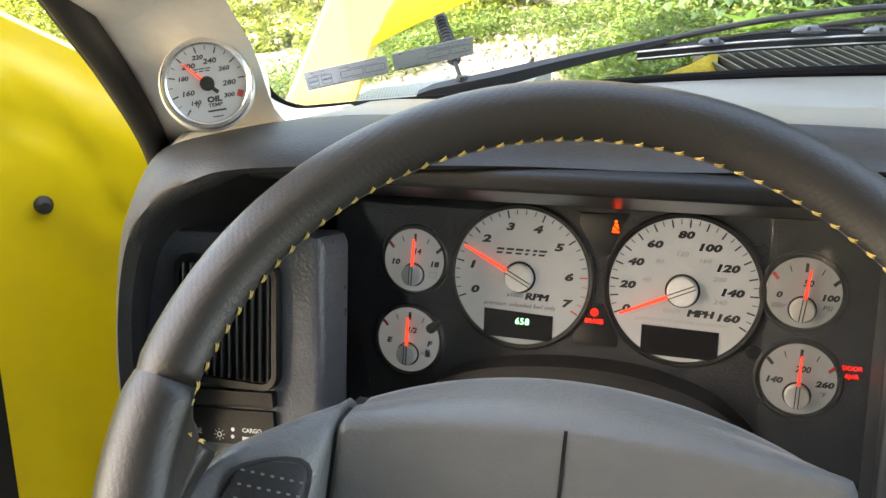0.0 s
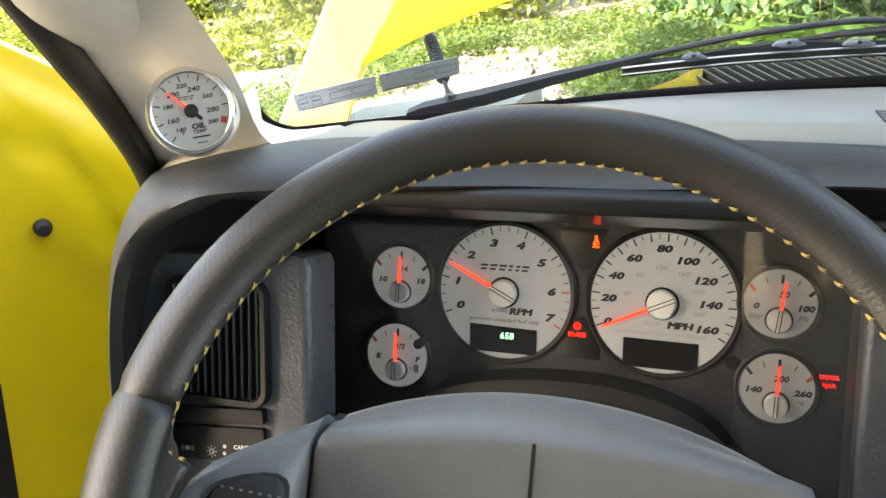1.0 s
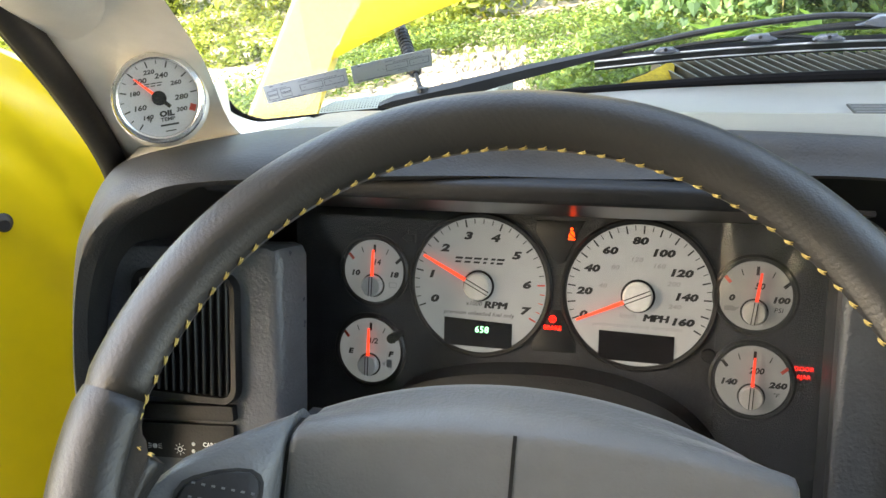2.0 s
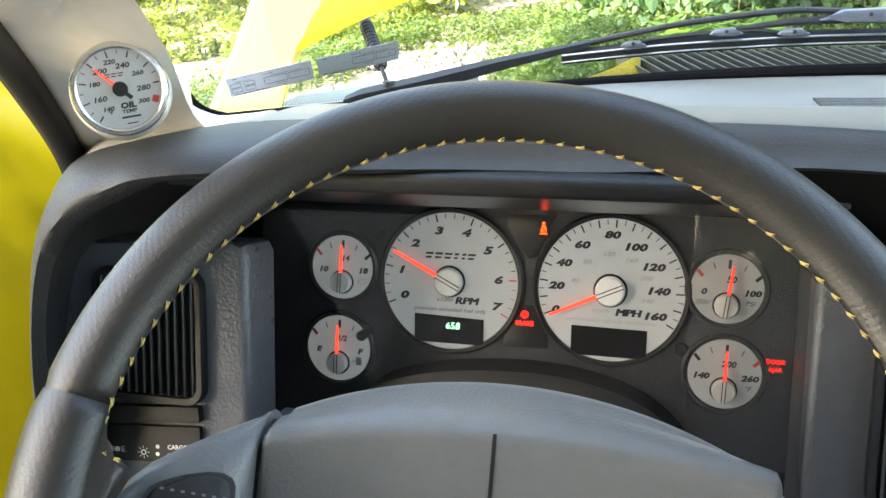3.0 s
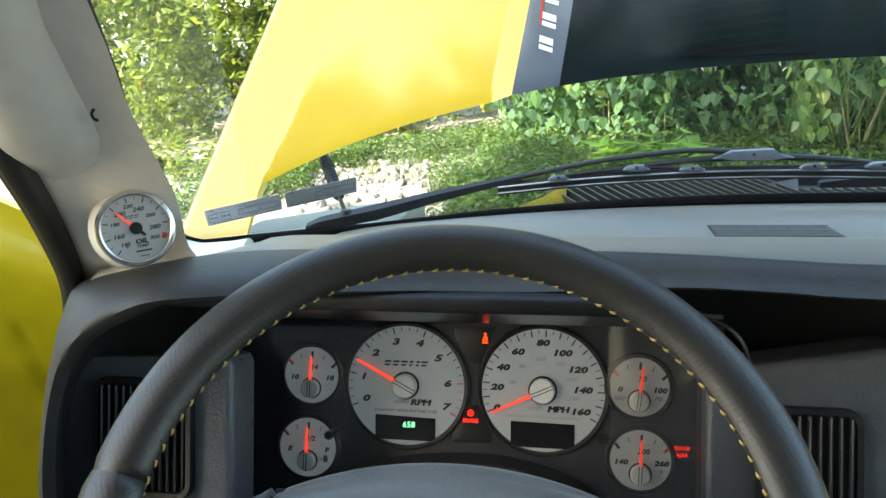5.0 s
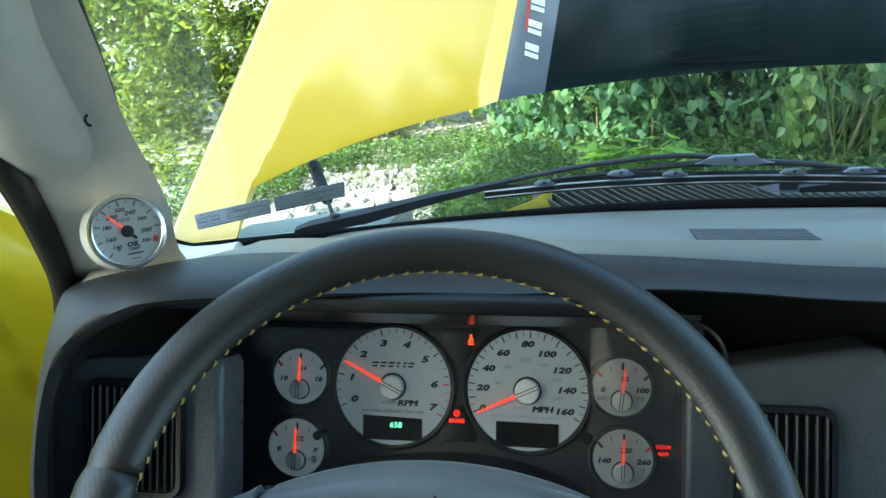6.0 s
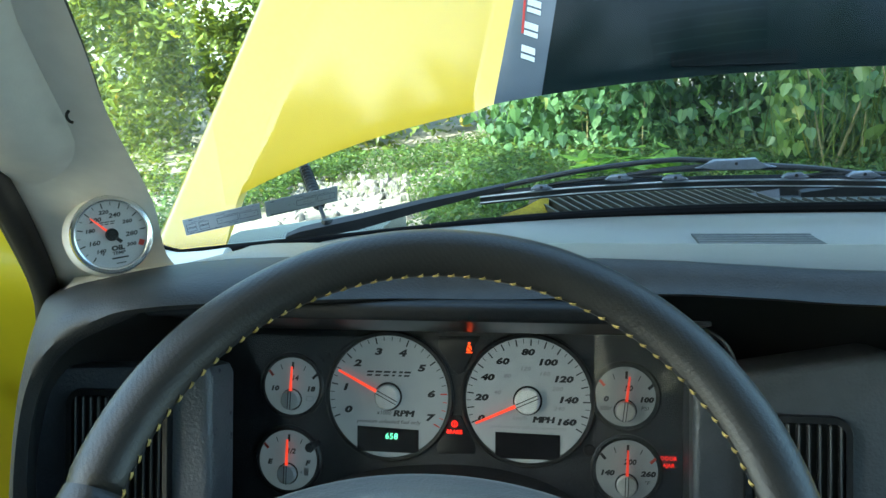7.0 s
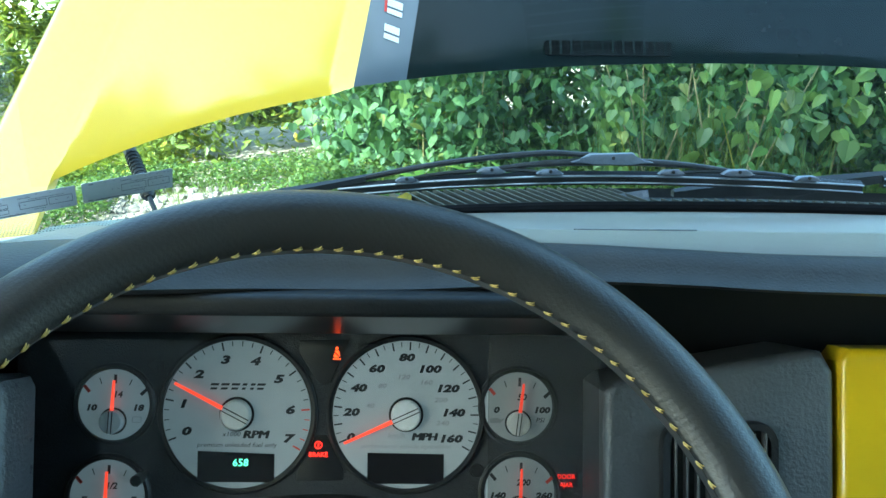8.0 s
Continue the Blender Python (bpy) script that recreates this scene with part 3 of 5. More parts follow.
rbox((0.0028, 0.030, 0.014), pose(0, -0.029, 0, 0, 6, 0), bm=short)
short_mesh = bpy.data.meshes.new("slat")
short.to_mesh(short_mesh)
short.free()
short_mesh.materials.append(COWL_RIB)
for k in range(88):
    x = 0.035 + 0.0125 * k
    y, z = cowl_line(x)
    shared("slat", slat_mesh if x < 0.30 or x > 0.86 else short_mesh, inv @ pose(x, y + 0.064, z - 0.002, 5, 0, 28), cowl)
    part("tooth", rbox((0.0026, 0.005, 0.012), inv @ pose(x + 0.018, y + 0.020, z - 0.002), 0.0006, 1), COWL_RIB, cowl)
# added grey wedge stands in for sky reflected in the cowl plastic
part("sky_glint", loft([[inv @ Vector(p) for p in ring] for ring in (((0.278, 1.120, 1.386), (0.278, 1.130, 1.386), (0.278, 1.125, 1.388)), ((0.300, 1.112, 1.386), (0.300, 1.126, 1.386), (0.300, 1.120, 1.393)), ((0.318, 1.112, 1.386), (0.318, 1.125, 1.386), (0.318, 1.119, 1.396)))]), WIPER_METAL, cowl, "sky reflection on the cowl, modelled as a grey wedge")
part("corner_piece", loft([[inv @ Vector(p) for p in ring] for ring in (((-0.015, 1.030, 1.377), (-0.015, 1.045, 1.377), (-0.015, 1.040, 1.379)), ((0.012, 1.040, 1.379), (0.012, 1.062, 1.381), (0.012, 1.058, 1.386)), ((0.034, 1.050, 1.380), (0.034, 1.085, 1.384), (0.034, 1.080, 1.395)), ((0.040, 1.055, 1.380), (0.040, 1.085, 1.384), (0.040, 1.080, 1.392)))]), HOOD_REFLECTION, cowl, "small cowl corner piece, yellow for the reflected hood")


def wiper(at, arm, blade, clips, yokes, label):
    """Wiper from plan lines: arm and blade are lines of points."""
    w = thing("wiper", label, "wiper", at, "windscreen wipers")
    inv_ = w.matrix_world.inverted()
    part("arm_cover", loft([[inv_ @ (Vector(p) + Vector(o)) for o in ((0, -a, -b), (0, a, -b), (0, a, b * 0.4), (0, 0, b), (0, -a, b * 0.4))] for p, a, b in arm[0]]), WIPER, w)
    part("arm", tube([inv_ @ Vector(p) for p in smooth_line(arm[1], 6)], 0.0031, 8), WIPER, w)
    pts = [inv_ @ p for p in smooth_line(blade, 8)]
    bl = part("blade", loft([[p + Vector(o) for o in ((0, -0.004, -0.007), (0, 0.004, -0.007), (0, 0.005, 0.003), (0, 0, 0.007), (0, -0.005, 0.003))] for p in pts]), WIPER, w)
    part("rail", tube([p + Vector((0, -0.006, 0.0025)) for p in pts], 0.0011, 6), RAIL, bl)
    part("rail", tube([p + Vector((0, -0.0055, -0.0045)) for p in pts], 0.0008, 6), RAIL, bl)
    for line, r0, r1 in yokes:
        pts = [inv_ @ p for p in smooth_line(line, 6)]
        part("yoke", tube(pts, [r0 + (r1 - r0) * math.sin(math.pi * i / (len(pts) - 1)) for i in range(len(pts))], 8), WIPER, w)
    for p, wd, hh in clips:
        m = inv_ @ Matrix.Translation(p)
        c = part("bracket", prism([(-wd, -0.0015), (-wd * 0.8, 0.0008), (-wd * 0.55, hh * 0.8), (wd * 0.5, hh), (wd * 0.6, hh * 0.35), (wd, -0.001), (wd * 0.5, -0.0032), (-wd * 0.5, -0.0032)], 0.010, m @ pose(0, 0, 0, 90), 0.0015), WIPER_METAL if hh > 0.002 else WIPER, w)
        part("rivet", lathe([(0, 0.0115), (0.0018, 0.0115), (0.0018, 0.009)], 12, m @ pose(0, 0, 0.4 * hh, 90)), WIPER, c)
    return w


wiper((-0.25, 0.96, 1.36),
      ([((-0.252, 0.945, 1.373), 0.008, 0.0055), ((-0.235, 0.948, 1.378), 0.010, 0.0075), ((-0.170, 0.965, 1.3885), 0.010, 0.0088), ((-0.099, 0.985, 1.4035), 0.008, 0.0066), ((-0.029, 1.0, 1.4165), 0.005, 0.0042), ((-0.006, 1.0, 1.4215), 0.004, 0.0036)],
       [(-0.029, 1.0, 1.4165), (0.060, 1.0, 1.4349), (0.124, 1.0, 1.4440), (0.180, 1.0, 1.4491), (0.217, 1.0, 1.4478), (0.240, 1.0, 1.4465)]),
      [(-0.034, 1.0, 1.4075), (0.060, 1.0, 1.4165), (0.125, 1.0, 1.4205), (0.187, 1.0, 1.4233), (0.250, 1.0, 1.4245), (0.310, 1.0, 1.4243), (0.402, 1.0, 1.4222), (0.497, 1.0, 1.4182), (0.510, 1.0, 1.4170)],
      [((0.246, 0.994, 1.4430), 0.042, 0.0085), ((0.037, 0.994, 1.4215), 0.012, 0.0028), ((0.123, 0.994, 1.4315), 0.015, 0.0040), ((0.183, 0.994, 1.4305), 0.014, 0.0036), ((0.308, 0.994, 1.4315), 0.014, 0.0036), ((0.376, 0.994, 1.4320), 0.017, 0.0040), ((0.448, 0.994, 1.4270), 0.013, 0.0032)],
      [([(0.118, 0.996, 1.4315), (0.175, 0.996, 1.4385), (0.246, 0.996, 1.4415), (0.315, 0.996, 1.4395), (0.380, 0.996, 1.4325)], 0.0016, 0.0042), ([(0.030, 0.996, 1.4200), (0.070, 0.996, 1.4265), (0.123, 0.996, 1.4310), (0.160, 0.996, 1.4310), (0.190, 0.996, 1.4255)], 0.0014, 0.0026), ([(0.300, 0.996, 1.4270), (0.335, 0.996, 1.4320), (0.376, 0.996, 1.4325), (0.420, 0.996, 1.4300), (0.455, 0.996, 1.4245)], 0.0014, 0.0026)],
      "black windscreen wiper with grey brackets lying over the cowl")
wiper((0.33, 1.05, 1.39),
      ([((0.326, 1.045, 1.403), 0.006, 0.004), ((0.37, 1.045, 1.408), 0.010, 0.008), ((0.46, 1.045, 1.412), 0.010, 0.009), ((0.56, 1.04, 1.425), 0.006, 0.006)],
       [(0.54, 1.04, 1.423), (0.62, 1.035, 1.438), (0.74, 1.03, 1.445), (0.84, 1.03, 1.445)]),
      [(0.55, 1.035, 1.420), (0.80, 1.03, 1.435), (1.05, 1.0, 1.42)],
      [((0.70, 1.03, 1.430), 0.018, 0.0035), ((0.84, 1.02, 1.438), 0.040, 0.0085), ((0.96, 1.02, 1.428), 0.018, 0.0035)],
      [([(0.70, 1.03, 1.431), (0.77, 1.028, 1.437), (0.84, 1.025, 1.438), (0.90, 1.022, 1.436), (0.96, 1.02, 1.430)], 0.0016, 0.0042)],
      "black passenger-side wiper lying over the cowl")

# nose and fenders under the open hood
body = thing("truck_body", "yellow pickup front end with an open engine bay", "pickup truck", (0.38, 1.6, 0.0))
inv = body.matrix_world.inverted()
for sx in (-1, 1):
    cx = 0.38 + sx * 0.86
    part("fender", loft([[inv @ Vector((cx + sx * o[0], y, o[1] - 0.05 * (y - 1.0))) for o in ((-0.12, 1.02), (-0.10, 1.10), (-0.03, 1.15), (0.06, 1.13), (0.12, 1.02), (0.13, 0.55), (-0.12, 0.55))] for y in (1.12, 1.5, 1.9, 2.25)]), YELLOW, body)
part("engine_bay", rbox((1.5, 1.05, 0.35), inv @ pose(0.38, 1.72, 0.82), 0.03), BLACK, body)
part("grille_panel", rbox((1.7, 0.16, 0.45), inv @ pose(0.38, 2.28, 0.85), 0.05), YELLOW, body)
for sx in (-1, 1):
    for y in (1.75,):
        part("tyre", lathe([(0.20, -0.13), (0.36, -0.13), (0.38, -0.10), (0.38, 0.10), (0.36, 0.13), (0.20, 0.13)], 40, inv @ pose(0.38 + sx * 0.84, y, 0.38, 0, 90, 0)), RUBBER, body)

# ---- cab shell ----
def slab(name, x0, x1, y0, y1, z0, z1, mat, label, category="wall"):
    return tagged(part(name, rbox((x1 - x0, y1 - y0, z1 - z0), pose((x0 + x1) / 2, (y0 + y1) / 2, (z0 + z1) / 2), 0.01), mat), label, category, kind="structure")


slab("ceiling", -0.40, 1.16, -1.05, 0.46, 1.972, 2.02, HEADLINER, "pale grey fabric cab headliner", "ceiling")
slab("floor", -0.42, 1.18, -1.05, 1.05, 0.56, 0.60, CARPET, "dark carpeted cab floor", "floor")
back_out = [(-0.42, 0.60), (1.18, 0.60), (1.18, 2.02), (-0.42, 2.02)]
back_in = [(-0.28, 1.35), (1.02, 1.35), (1.02, 1.90), (-0.28, 1.90)]
tagged(part("wall_back", loft([[(x, y, z) for x, z in o] for o, y in ((back_out, -1.05), (back_out, -1.10), (back_in, -1.10), (back_in, -1.05), (back_out, -1.05))], caps=False), CAB_TRIM, smooth=False), "grey trimmed cab back wall with a rear window opening", "wall", kind="structure")
slab("wall_right", 1.18, 1.24, -1.10, 0.80, 0.60, 1.40, CAB_TRIM, "grey passenger door trim")
slab("pillar_rear_left", -0.46, -0.40, -1.10, -0.50, 0.60, 2.02, CAB_TRIM, "grey cab rear pillar trim")
slab("pillar_rear_right", 1.18, 1.24, -1.10, -0.58, 1.40, 2.02, CAB_TRIM, "grey cab rear pillar trim")
slab("bulkhead", -0.42, 1.18, 1.02, 1.06, 0.56, 1.30, BLACK, "black bulkhead behind the dashboard")

# left windscreen pillar, trimmed, with its bulge
LEFT_EDGE = [(-0.352, 0.655, 1.372), (-0.343, 0.640, 1.392), (-0.293, 0.550, 1.471), (-0.266, 0.488, 1.521), (-0.21, 0.36, 1.628), (-0.13, 0.17, 1.79), (-0.05, 0.0, 1.93), (-0.03, -0.05, 1.975)]
RIGHT_EDGE = [(-0.208, 0.690, 1.395), (-0.214, 0.600, 1.436), (-0.178, 0.515, 1.500), (-0.158, 0.442, 1.561), (-0.132, 0.375, 1.617), (-0.072, 0.18, 1.79), (0.02, 0.0, 1.93), (0.05, -0.05, 1.975)]
rings = []
le, ri = smooth_line(LEFT_EDGE, 5), smooth_line(RIGHT_EDGE, 5)
for a, b in zip(le, ri):
    across = b - a
    face = Vector((0.30, -0.74, 0.50)).normalized()
    top = []
    for k in range(11):
        u = k / 10
        bulge = 0.006 * math.sin(math.pi * u) ** 0.8 - 0.016
        top.append(a + across * u + face * bulge)
    rings.append(top + [b - face * 0.05 - across * 0.2, a - face * 0.05])
pillar = thing("windshield_pillar_trim", "pale taupe windscreen pillar trim with a gauge pod", "pillar trim", (-0.25, 0.6, 1.40))
inv = pillar.matrix_world.inverted()
part("trim", loft([[inv @ p for p in r] for r in rings]), TAUPE, pillar, angle=60)
axis0, axis1 = Vector((-0.263, 0.524, 1.498)), Vector((-0.107, 0.252, 1.735))
way = (axis1 - axis0).normalized()
front = Vector((0.42, -0.72, 0.10))
front = (front - front.dot(way) * way).normalized()
side = front.cross(way)
rings = []
for k in range(30):
    d = -0.03 + 0.37 * k / 29
    rise = max(0.0, min(1.0, (d + 0.03) / 0.125))
    rise = rise * rise * (3 - 2 * rise)
    slim = max(0.0, min(1.0, (d - 0.05) / 0.14))
    c = axis0 + way * d + front * (-0.025 + 0.0255 * rise) - side * (0.010 - 0.014 * slim)
    wide = 0.026 + 0.016 * rise - 0.013 * slim
    rings.append([inv @ (c + side * (wide * math.cos(2 * math.pi * j / 36)) + front * (0.022 * math.sin(2 * math.pi * j / 36))) for j in range(36)])
part("pod_bulge", loft(rings), TAUPE, pillar, "rounded taupe pod on the pillar", angle=80)
hook = axis0 + way * 0.1172 + front * 0.0205 - side * 0.034
part("hook", tube([inv @ (hook + side * (0.003 * math.cos(a)) + way * (0.006 * math.sin(a)) + front * 0.001) for a in (-1.4, -0.9, -0.4, 0.1, 0.6, 1.1)], 0.0009, 6), DARK, pillar, "small dark hook")
part("edge_strip", tube([inv @ p for p in smooth_line([(-0.1845, 0.4864, 1.550), (-0.1795, 0.4722, 1.5652), (-0.1695, 0.4456, 1.5905), (-0.1595, 0.4179, 1.6176), (-0.138, 0.365, 1.670)], 4)], [0.0006, 0.0010, 0.0014, 0.0018, 0.0022] + [0.0026] * 12, 8), RUBBER, pillar, "black windscreen seal strip")
GN = Vector((0.56, -0.79, 0.18)).normalized()
GC = Vector((-0.2090, 0.5180, 1.4710))
gm = plane_frame(GC, (0.85, 0.49, 0.0), GN)
part("gauge_pod", lathe([(0.0290, -0.045), (0.0280, -0.030), (0.0267, -0.016), (0.0255, -0.007), (0.0245, -0.0030), (0.0235, -0.002), (0, -0.002)], 48, inv @ gm), TAUPE, pillar)

# foot of the trim, running forward between dashboard and glass
foot_top = smooth_line([(-0.334, 0.783, 1.4355), (-0.347, 0.806, 1.404), (-0.344, 0.824, 1.389), (-0.330, 0.843, 1.379), (-0.304, 0.860, 1.3755), (-0.285, 0.866, 1.3745)], 4)
foot_low = smooth_line([(-0.300, 0.575, 1.405), (-0.280, 0.577, 1.416), (-0.255, 0.580, 1.4235), (-0.219, 0.585, 1.4285), (-0.200, 0.600, 1.4300), (-0.192, 0.640, 1.4270)], 4)
rings = []
for a, b in zip(foot_top, foot_low):
    rings.append([inv @ (b + (a - b) * u + Vector((0, 0, 0.006 * math.sin(math.pi * u)))) for u in (0, 0.03, 0.1, 0.25, 0.4, 0.55, 0.7, 0.85, 0.95, 1.0)] + [inv @ (a + Vector((0, 0.004, -0.012))), inv @ (b + Vector((0, 0.01, -0.02)))])
part("trim_foot", loft(rings), TAUPE, pillar, angle=60)

# rubber seal and flange beside the pillar
seal = thing("door_seal", "black rubber door seal round the door opening", "seal", (-0.38, 0.66, 1.37))
inv = seal.matrix_world.inverted()
line = smooth_line([(-0.385, 0.66, 1.20), (-0.372, 0.665, 1.345), (-0.336, 0.62, 1.405), (-0.295, 0.545, 1.472), (-0.265, 0.482, 1.522), (-0.206, 0.35, 1.632), (-0.124, 0.16, 1.795), (-0.044, -0.01, 1.940)], 6)
part("bulb", tube([inv @ p for p in line], 0.0100, 12), RUBBER, seal)
part("flange", tube([inv @ (p + Vector((-0.010, 0.008, -0.006))) for p in line], 0.0075, 12), RUBBER, seal, "black rubber outer flange")

# open driver's door
door = thing("driver_door", "open yellow driver's door with a black rubber bumper", "car door", (-0.52, 0.98, 0.5))
inv = door.matrix_world.inverted()
along = Vector((-0.64, -0.77, 0)).normalized()
outw = Vector((-0.77, 0.64, 0)).normalized()
hinge = Vector((-0.52, 0.98, 0))


def door_point(a, z, out=0.0):
    return inv @ (hinge + along * a + Vector((0, 0, z)) + outw * out)


def door_top(a):
    return 1.335 + 0.68 * a - 0.5 * max(0.0, a - 0.24)


def step(d, soft):
    """Smooth step from 0 to 1 where d passes 0."""
    return 0.5 + 0.5 * math.tanh(d / (2 * soft))


rings = []
for i in range(41):
    a = 1.1 * (i / 40) ** 1.5
    t = door_top(a)
    face = []
    for k in range(33):
        z = 0.55 + (t - 0.02 - 0.55) * k / 32
        low = step((1.245 - 14 * (a - 0.225) ** 2) - z, 0.012)
        channel = 0.016 * low * math.exp(-((a - 0.212 - 0.10 * (1.2 - z) * 0.4) / 0.014) ** 2)
        panel = 0.014 * step(0.185 + 0.05 * (1.2 - z) - a, 0.004) * low
        ridge = 0.012 * math.exp(-((z - (1.375 + 0.25 * (a - 0.2) - 18 * (a - 0.215) ** 2)) / 0.012) ** 2)
        crease = 0.010 * step(z - (t - 0.055), 0.004)
        face.append(door_point(a, z, channel + panel + ridge + crease))
    rings.append(face + [door_point(a, t - 0.006, 0.010), door_point(a, t, 0.022), door_point(a, t - 0.01, 0.12), door_point(a, 0.55, 0.12)])
part("door_shell", loft(rings), YELLOW_LIT, door, angle=50)
part("bumper", lathe([(0, 0.016), (0.006, 0.016), (0.009, 0.011), (0.0075, 0.006), (0.0105, 0.003), (0.0105, 0)], 20, plane_frame(door_point(0.218, 1.271, 0.002), along, -outw)), RUBBER, door)
part("trim_panel", loft([[door_point(a + 0.10 * max(0.0, 1.12 - z), z, -o) for o, z in ((-0.01, 0.6), (q, 0.62), (q, 1.06), (q * 0.6, 1.098), (-0.01, 1.105))] for a, q in ((0.300, 0.0), (0.312, 0.010), (0.33, 0.018), (0.9, 0.03), (1.05, 0.03))]), DARK, door, "dark grey moulded inner door trim")

# ---- dashboard ----
dash = thing("dashboard", "dark grey vinyl dashboard with a brow over the instruments", "dashboard", (0.38, 0.6, 1.2))
inv = dash.matrix_world.inverted()
# front lip of the brow: inner edge, outer edge, crease behind
BROW = [((-0.296, 0.50, 1.10), (-0.316, 0.50, 1.10), (-0.375, 0.63, 1.10)),
        ((-0.287, 0.50, 1.25), (-0.307, 0.50, 1.25), (-0.370, 0.63, 1.25)),
        ((-0.278, 0.50, 1.321), (-0.297, 0.50, 1.311), (-0.362, 0.63, 1.33)),
        ((-0.262, 0.50, 1.366), (-0.276, 0.50, 1.380), (-0.350, 0.63, 1.382)),
        ((-0.240, 0.50, 1.395), (-0.254, 0.50, 1.409), (-0.325, 0.62, 1.403)),
        ((-0.204, 0.50, 1.414), (-0.224, 0.50, 1.427), (-0.262, 0.60, 1.421)),
        ((-0.171, 0.503, 1.424), (-0.166, 0.503, 1.436), (-0.175, 0.595, 1.435)),
        ((-0.05, 0.556, 1.416), (-0.05, 0.559, 1.425), (-0.05, 0.586, 1.441)),
        ((0.05, 0.566, 1.414), (0.05, 0.569, 1.423), (0.05, 0.586, 1.441)),
        ((0.14, 0.560, 1.4215), (0.14, 0.562, 1.4290), (0.14, 0.582, 1.4400)),
        ((0.20, 0.548, 1.4235), (0.20, 0.551, 1.4300), (0.20, 0.572, 1.4395)),
        ((0.28, 0.536, 1.4235), (0.28, 0.539, 1.4295), (0.28, 0.562, 1.4390)),
        ((0.60, 0.522, 1.4225), (0.60, 0.525, 1.4285), (0.60, 0.550, 1.4385)),
        ((1.16, 0.522, 1.4225), (1.16, 0.525, 1.4285), (1.16, 0.550, 1.4385))]
gl, fl, kl = (smooth_line([b[i] for b in BROW], 6) for i in range(3))
rings = []
for g, f, k in zip(gl, fl, kl):
    mid = (g + f) / 2 + Vector((0, -0.007, 0))
    flare = 0.040 * max(0.0, min(1.0, (-0.215 - g.x) / 0.055))
    low = min(1.0, max(0.0, (-0.12 - g.x) / 0.06))
    ring = [g + Vector((-flare, 0.13 + 0.055 * low, -0.05 * low)), g + Vector((-flare * 0.8, 0.05, 0)), g + Vector((-flare * 0.35, 0.02, 0)), g + (mid - g) * 0.25, g + (mid - g) * 0.7, mid, f + (mid - f) * 0.6, f + (k - f) * 0.04]
    ring += [f + (k - f) * u + Vector((0, 0, 1)) * 0.004 * math.sin(math.pi * u) for u in (0.2, 0.4, 0.6, 0.8, 0.95, 1.0)]
    rings.append([inv @ p for p in ring])
part("brow", loft(rings, closed=False), BROW_VINYL, dash, "darker grained brow over the instruments", angle=70)


def pad_height(y):
    pts = [(0.50, 1.4415), (0.586, 1.4395), (0.658, 1.4335), (0.674, 1.4215), (0.80, 1.3965), (0.90, 1.3935), (1.1, 1.386)]
    for (a, za), (b, zb) in zip(pts, pts[1:]):
        if y <= b:
            return za + (zb - za) * (y - a) / (b - a)
    return pts[-1][1]


rings = []
for k in kl:
    if k.x < -0.34:
        continue
    far = bowed(k.x) + 0.002 - 0.05 * max(0.0, (0.05 - k.x) / 0.33)
    ring = []
    y = k.y
    for goal in (k.y, k.y + 0.004, k.y + 0.02, 0.640, 0.654, 0.658, 0.663, 0.669, 0.674, 0.680, 0.72, 0.78, 0.80, 0.82, far - 0.08, far - 0.03, far - 0.008, far):
        y = max(y + 0.0005, goal)
        u = (y - k.y) / (far - k.y)
        w = min(1, (y - k.y) / 0.03)
        z = pad_height(y) * w + k.z * (1 - w)
        ring.append(inv @ Vector((k.x, y, z - 0.035 * min(1, u * 6) * step(-0.205 - k.x, 0.012))))
    ring.append(inv @ Vector((k.x, far + 0.004, 1.36)))
    rings.append(ring)
part("top_pad", loft(rings, closed=False), DASH, dash, "dark grey grained top pad", angle=60)

seal_line = smooth_line([(-0.3465, 0.803, 1.407), (-0.347, 0.810, 1.400), (-0.344, 0.824, 1.389), (-0.330, 0.843, 1.379), (-0.304, 0.860, 1.3765), (-0.265, 0.850, 1.384)] + [(x, bowed(x) + 0.004 - 0.05 * max(0.0, (0.05 - x) / 0.33), 1.3935) for x in (-0.196, -0.106, 0.0, 0.13, 0.3, 0.5, 0.8, 1.1)], 5)
part("windscreen_seal", tube([inv @ p for p in seal_line], [0.0040 + 0.0030 * max(0.0, min(1.0, (p.x + 0.1) / 0.3)) for p in seal_line], 10), SEAL_BLACK, dash, "black rubber strip along the windscreen foot")
# centre top grille
GM = inv @ pose(0.245, 0.834, 1.3950, -1.7, 0, 1)
vent = part("top_grille", prism([(-0.054, -0.029), (0.056, -0.029), (0.051, 0.029), (-0.056, 0.029)], 0.0022, GM, 0.0006), BLACK, dash, "black slotted defroster grille")
for k in range(5):
    part("slat", rbox((0.106, 0.0022, 0.002), GM @ pose(-0.001, -0.022 + 0.011 * k, 0.0021), 0.0006, 1), DASH, vent)
for k in range(7):
    part("cross_rib", rbox((0.0014, 0.052, 0.001), GM @ pose(-0.045 + 0.015 * k, 0, 0.0020)), DARK, vent)
# side defroster slot
part("side_slot", tube([inv @ p for p in smooth_line([(-0.173, 0.716, 1.4135), (-0.164, 0.7225, 1.4120), (-0.153, 0.7275, 1.4110), (-0.138, 0.7285, 1.4108)], 4)], 0.0010, 8), BLACK, dash)

# dark wall behind the instruments
part("recess_wall", rbox((1.53, 0.02, 0.44), inv @ pose(0.395, 0.70, 1.18)), BLACK, dash)


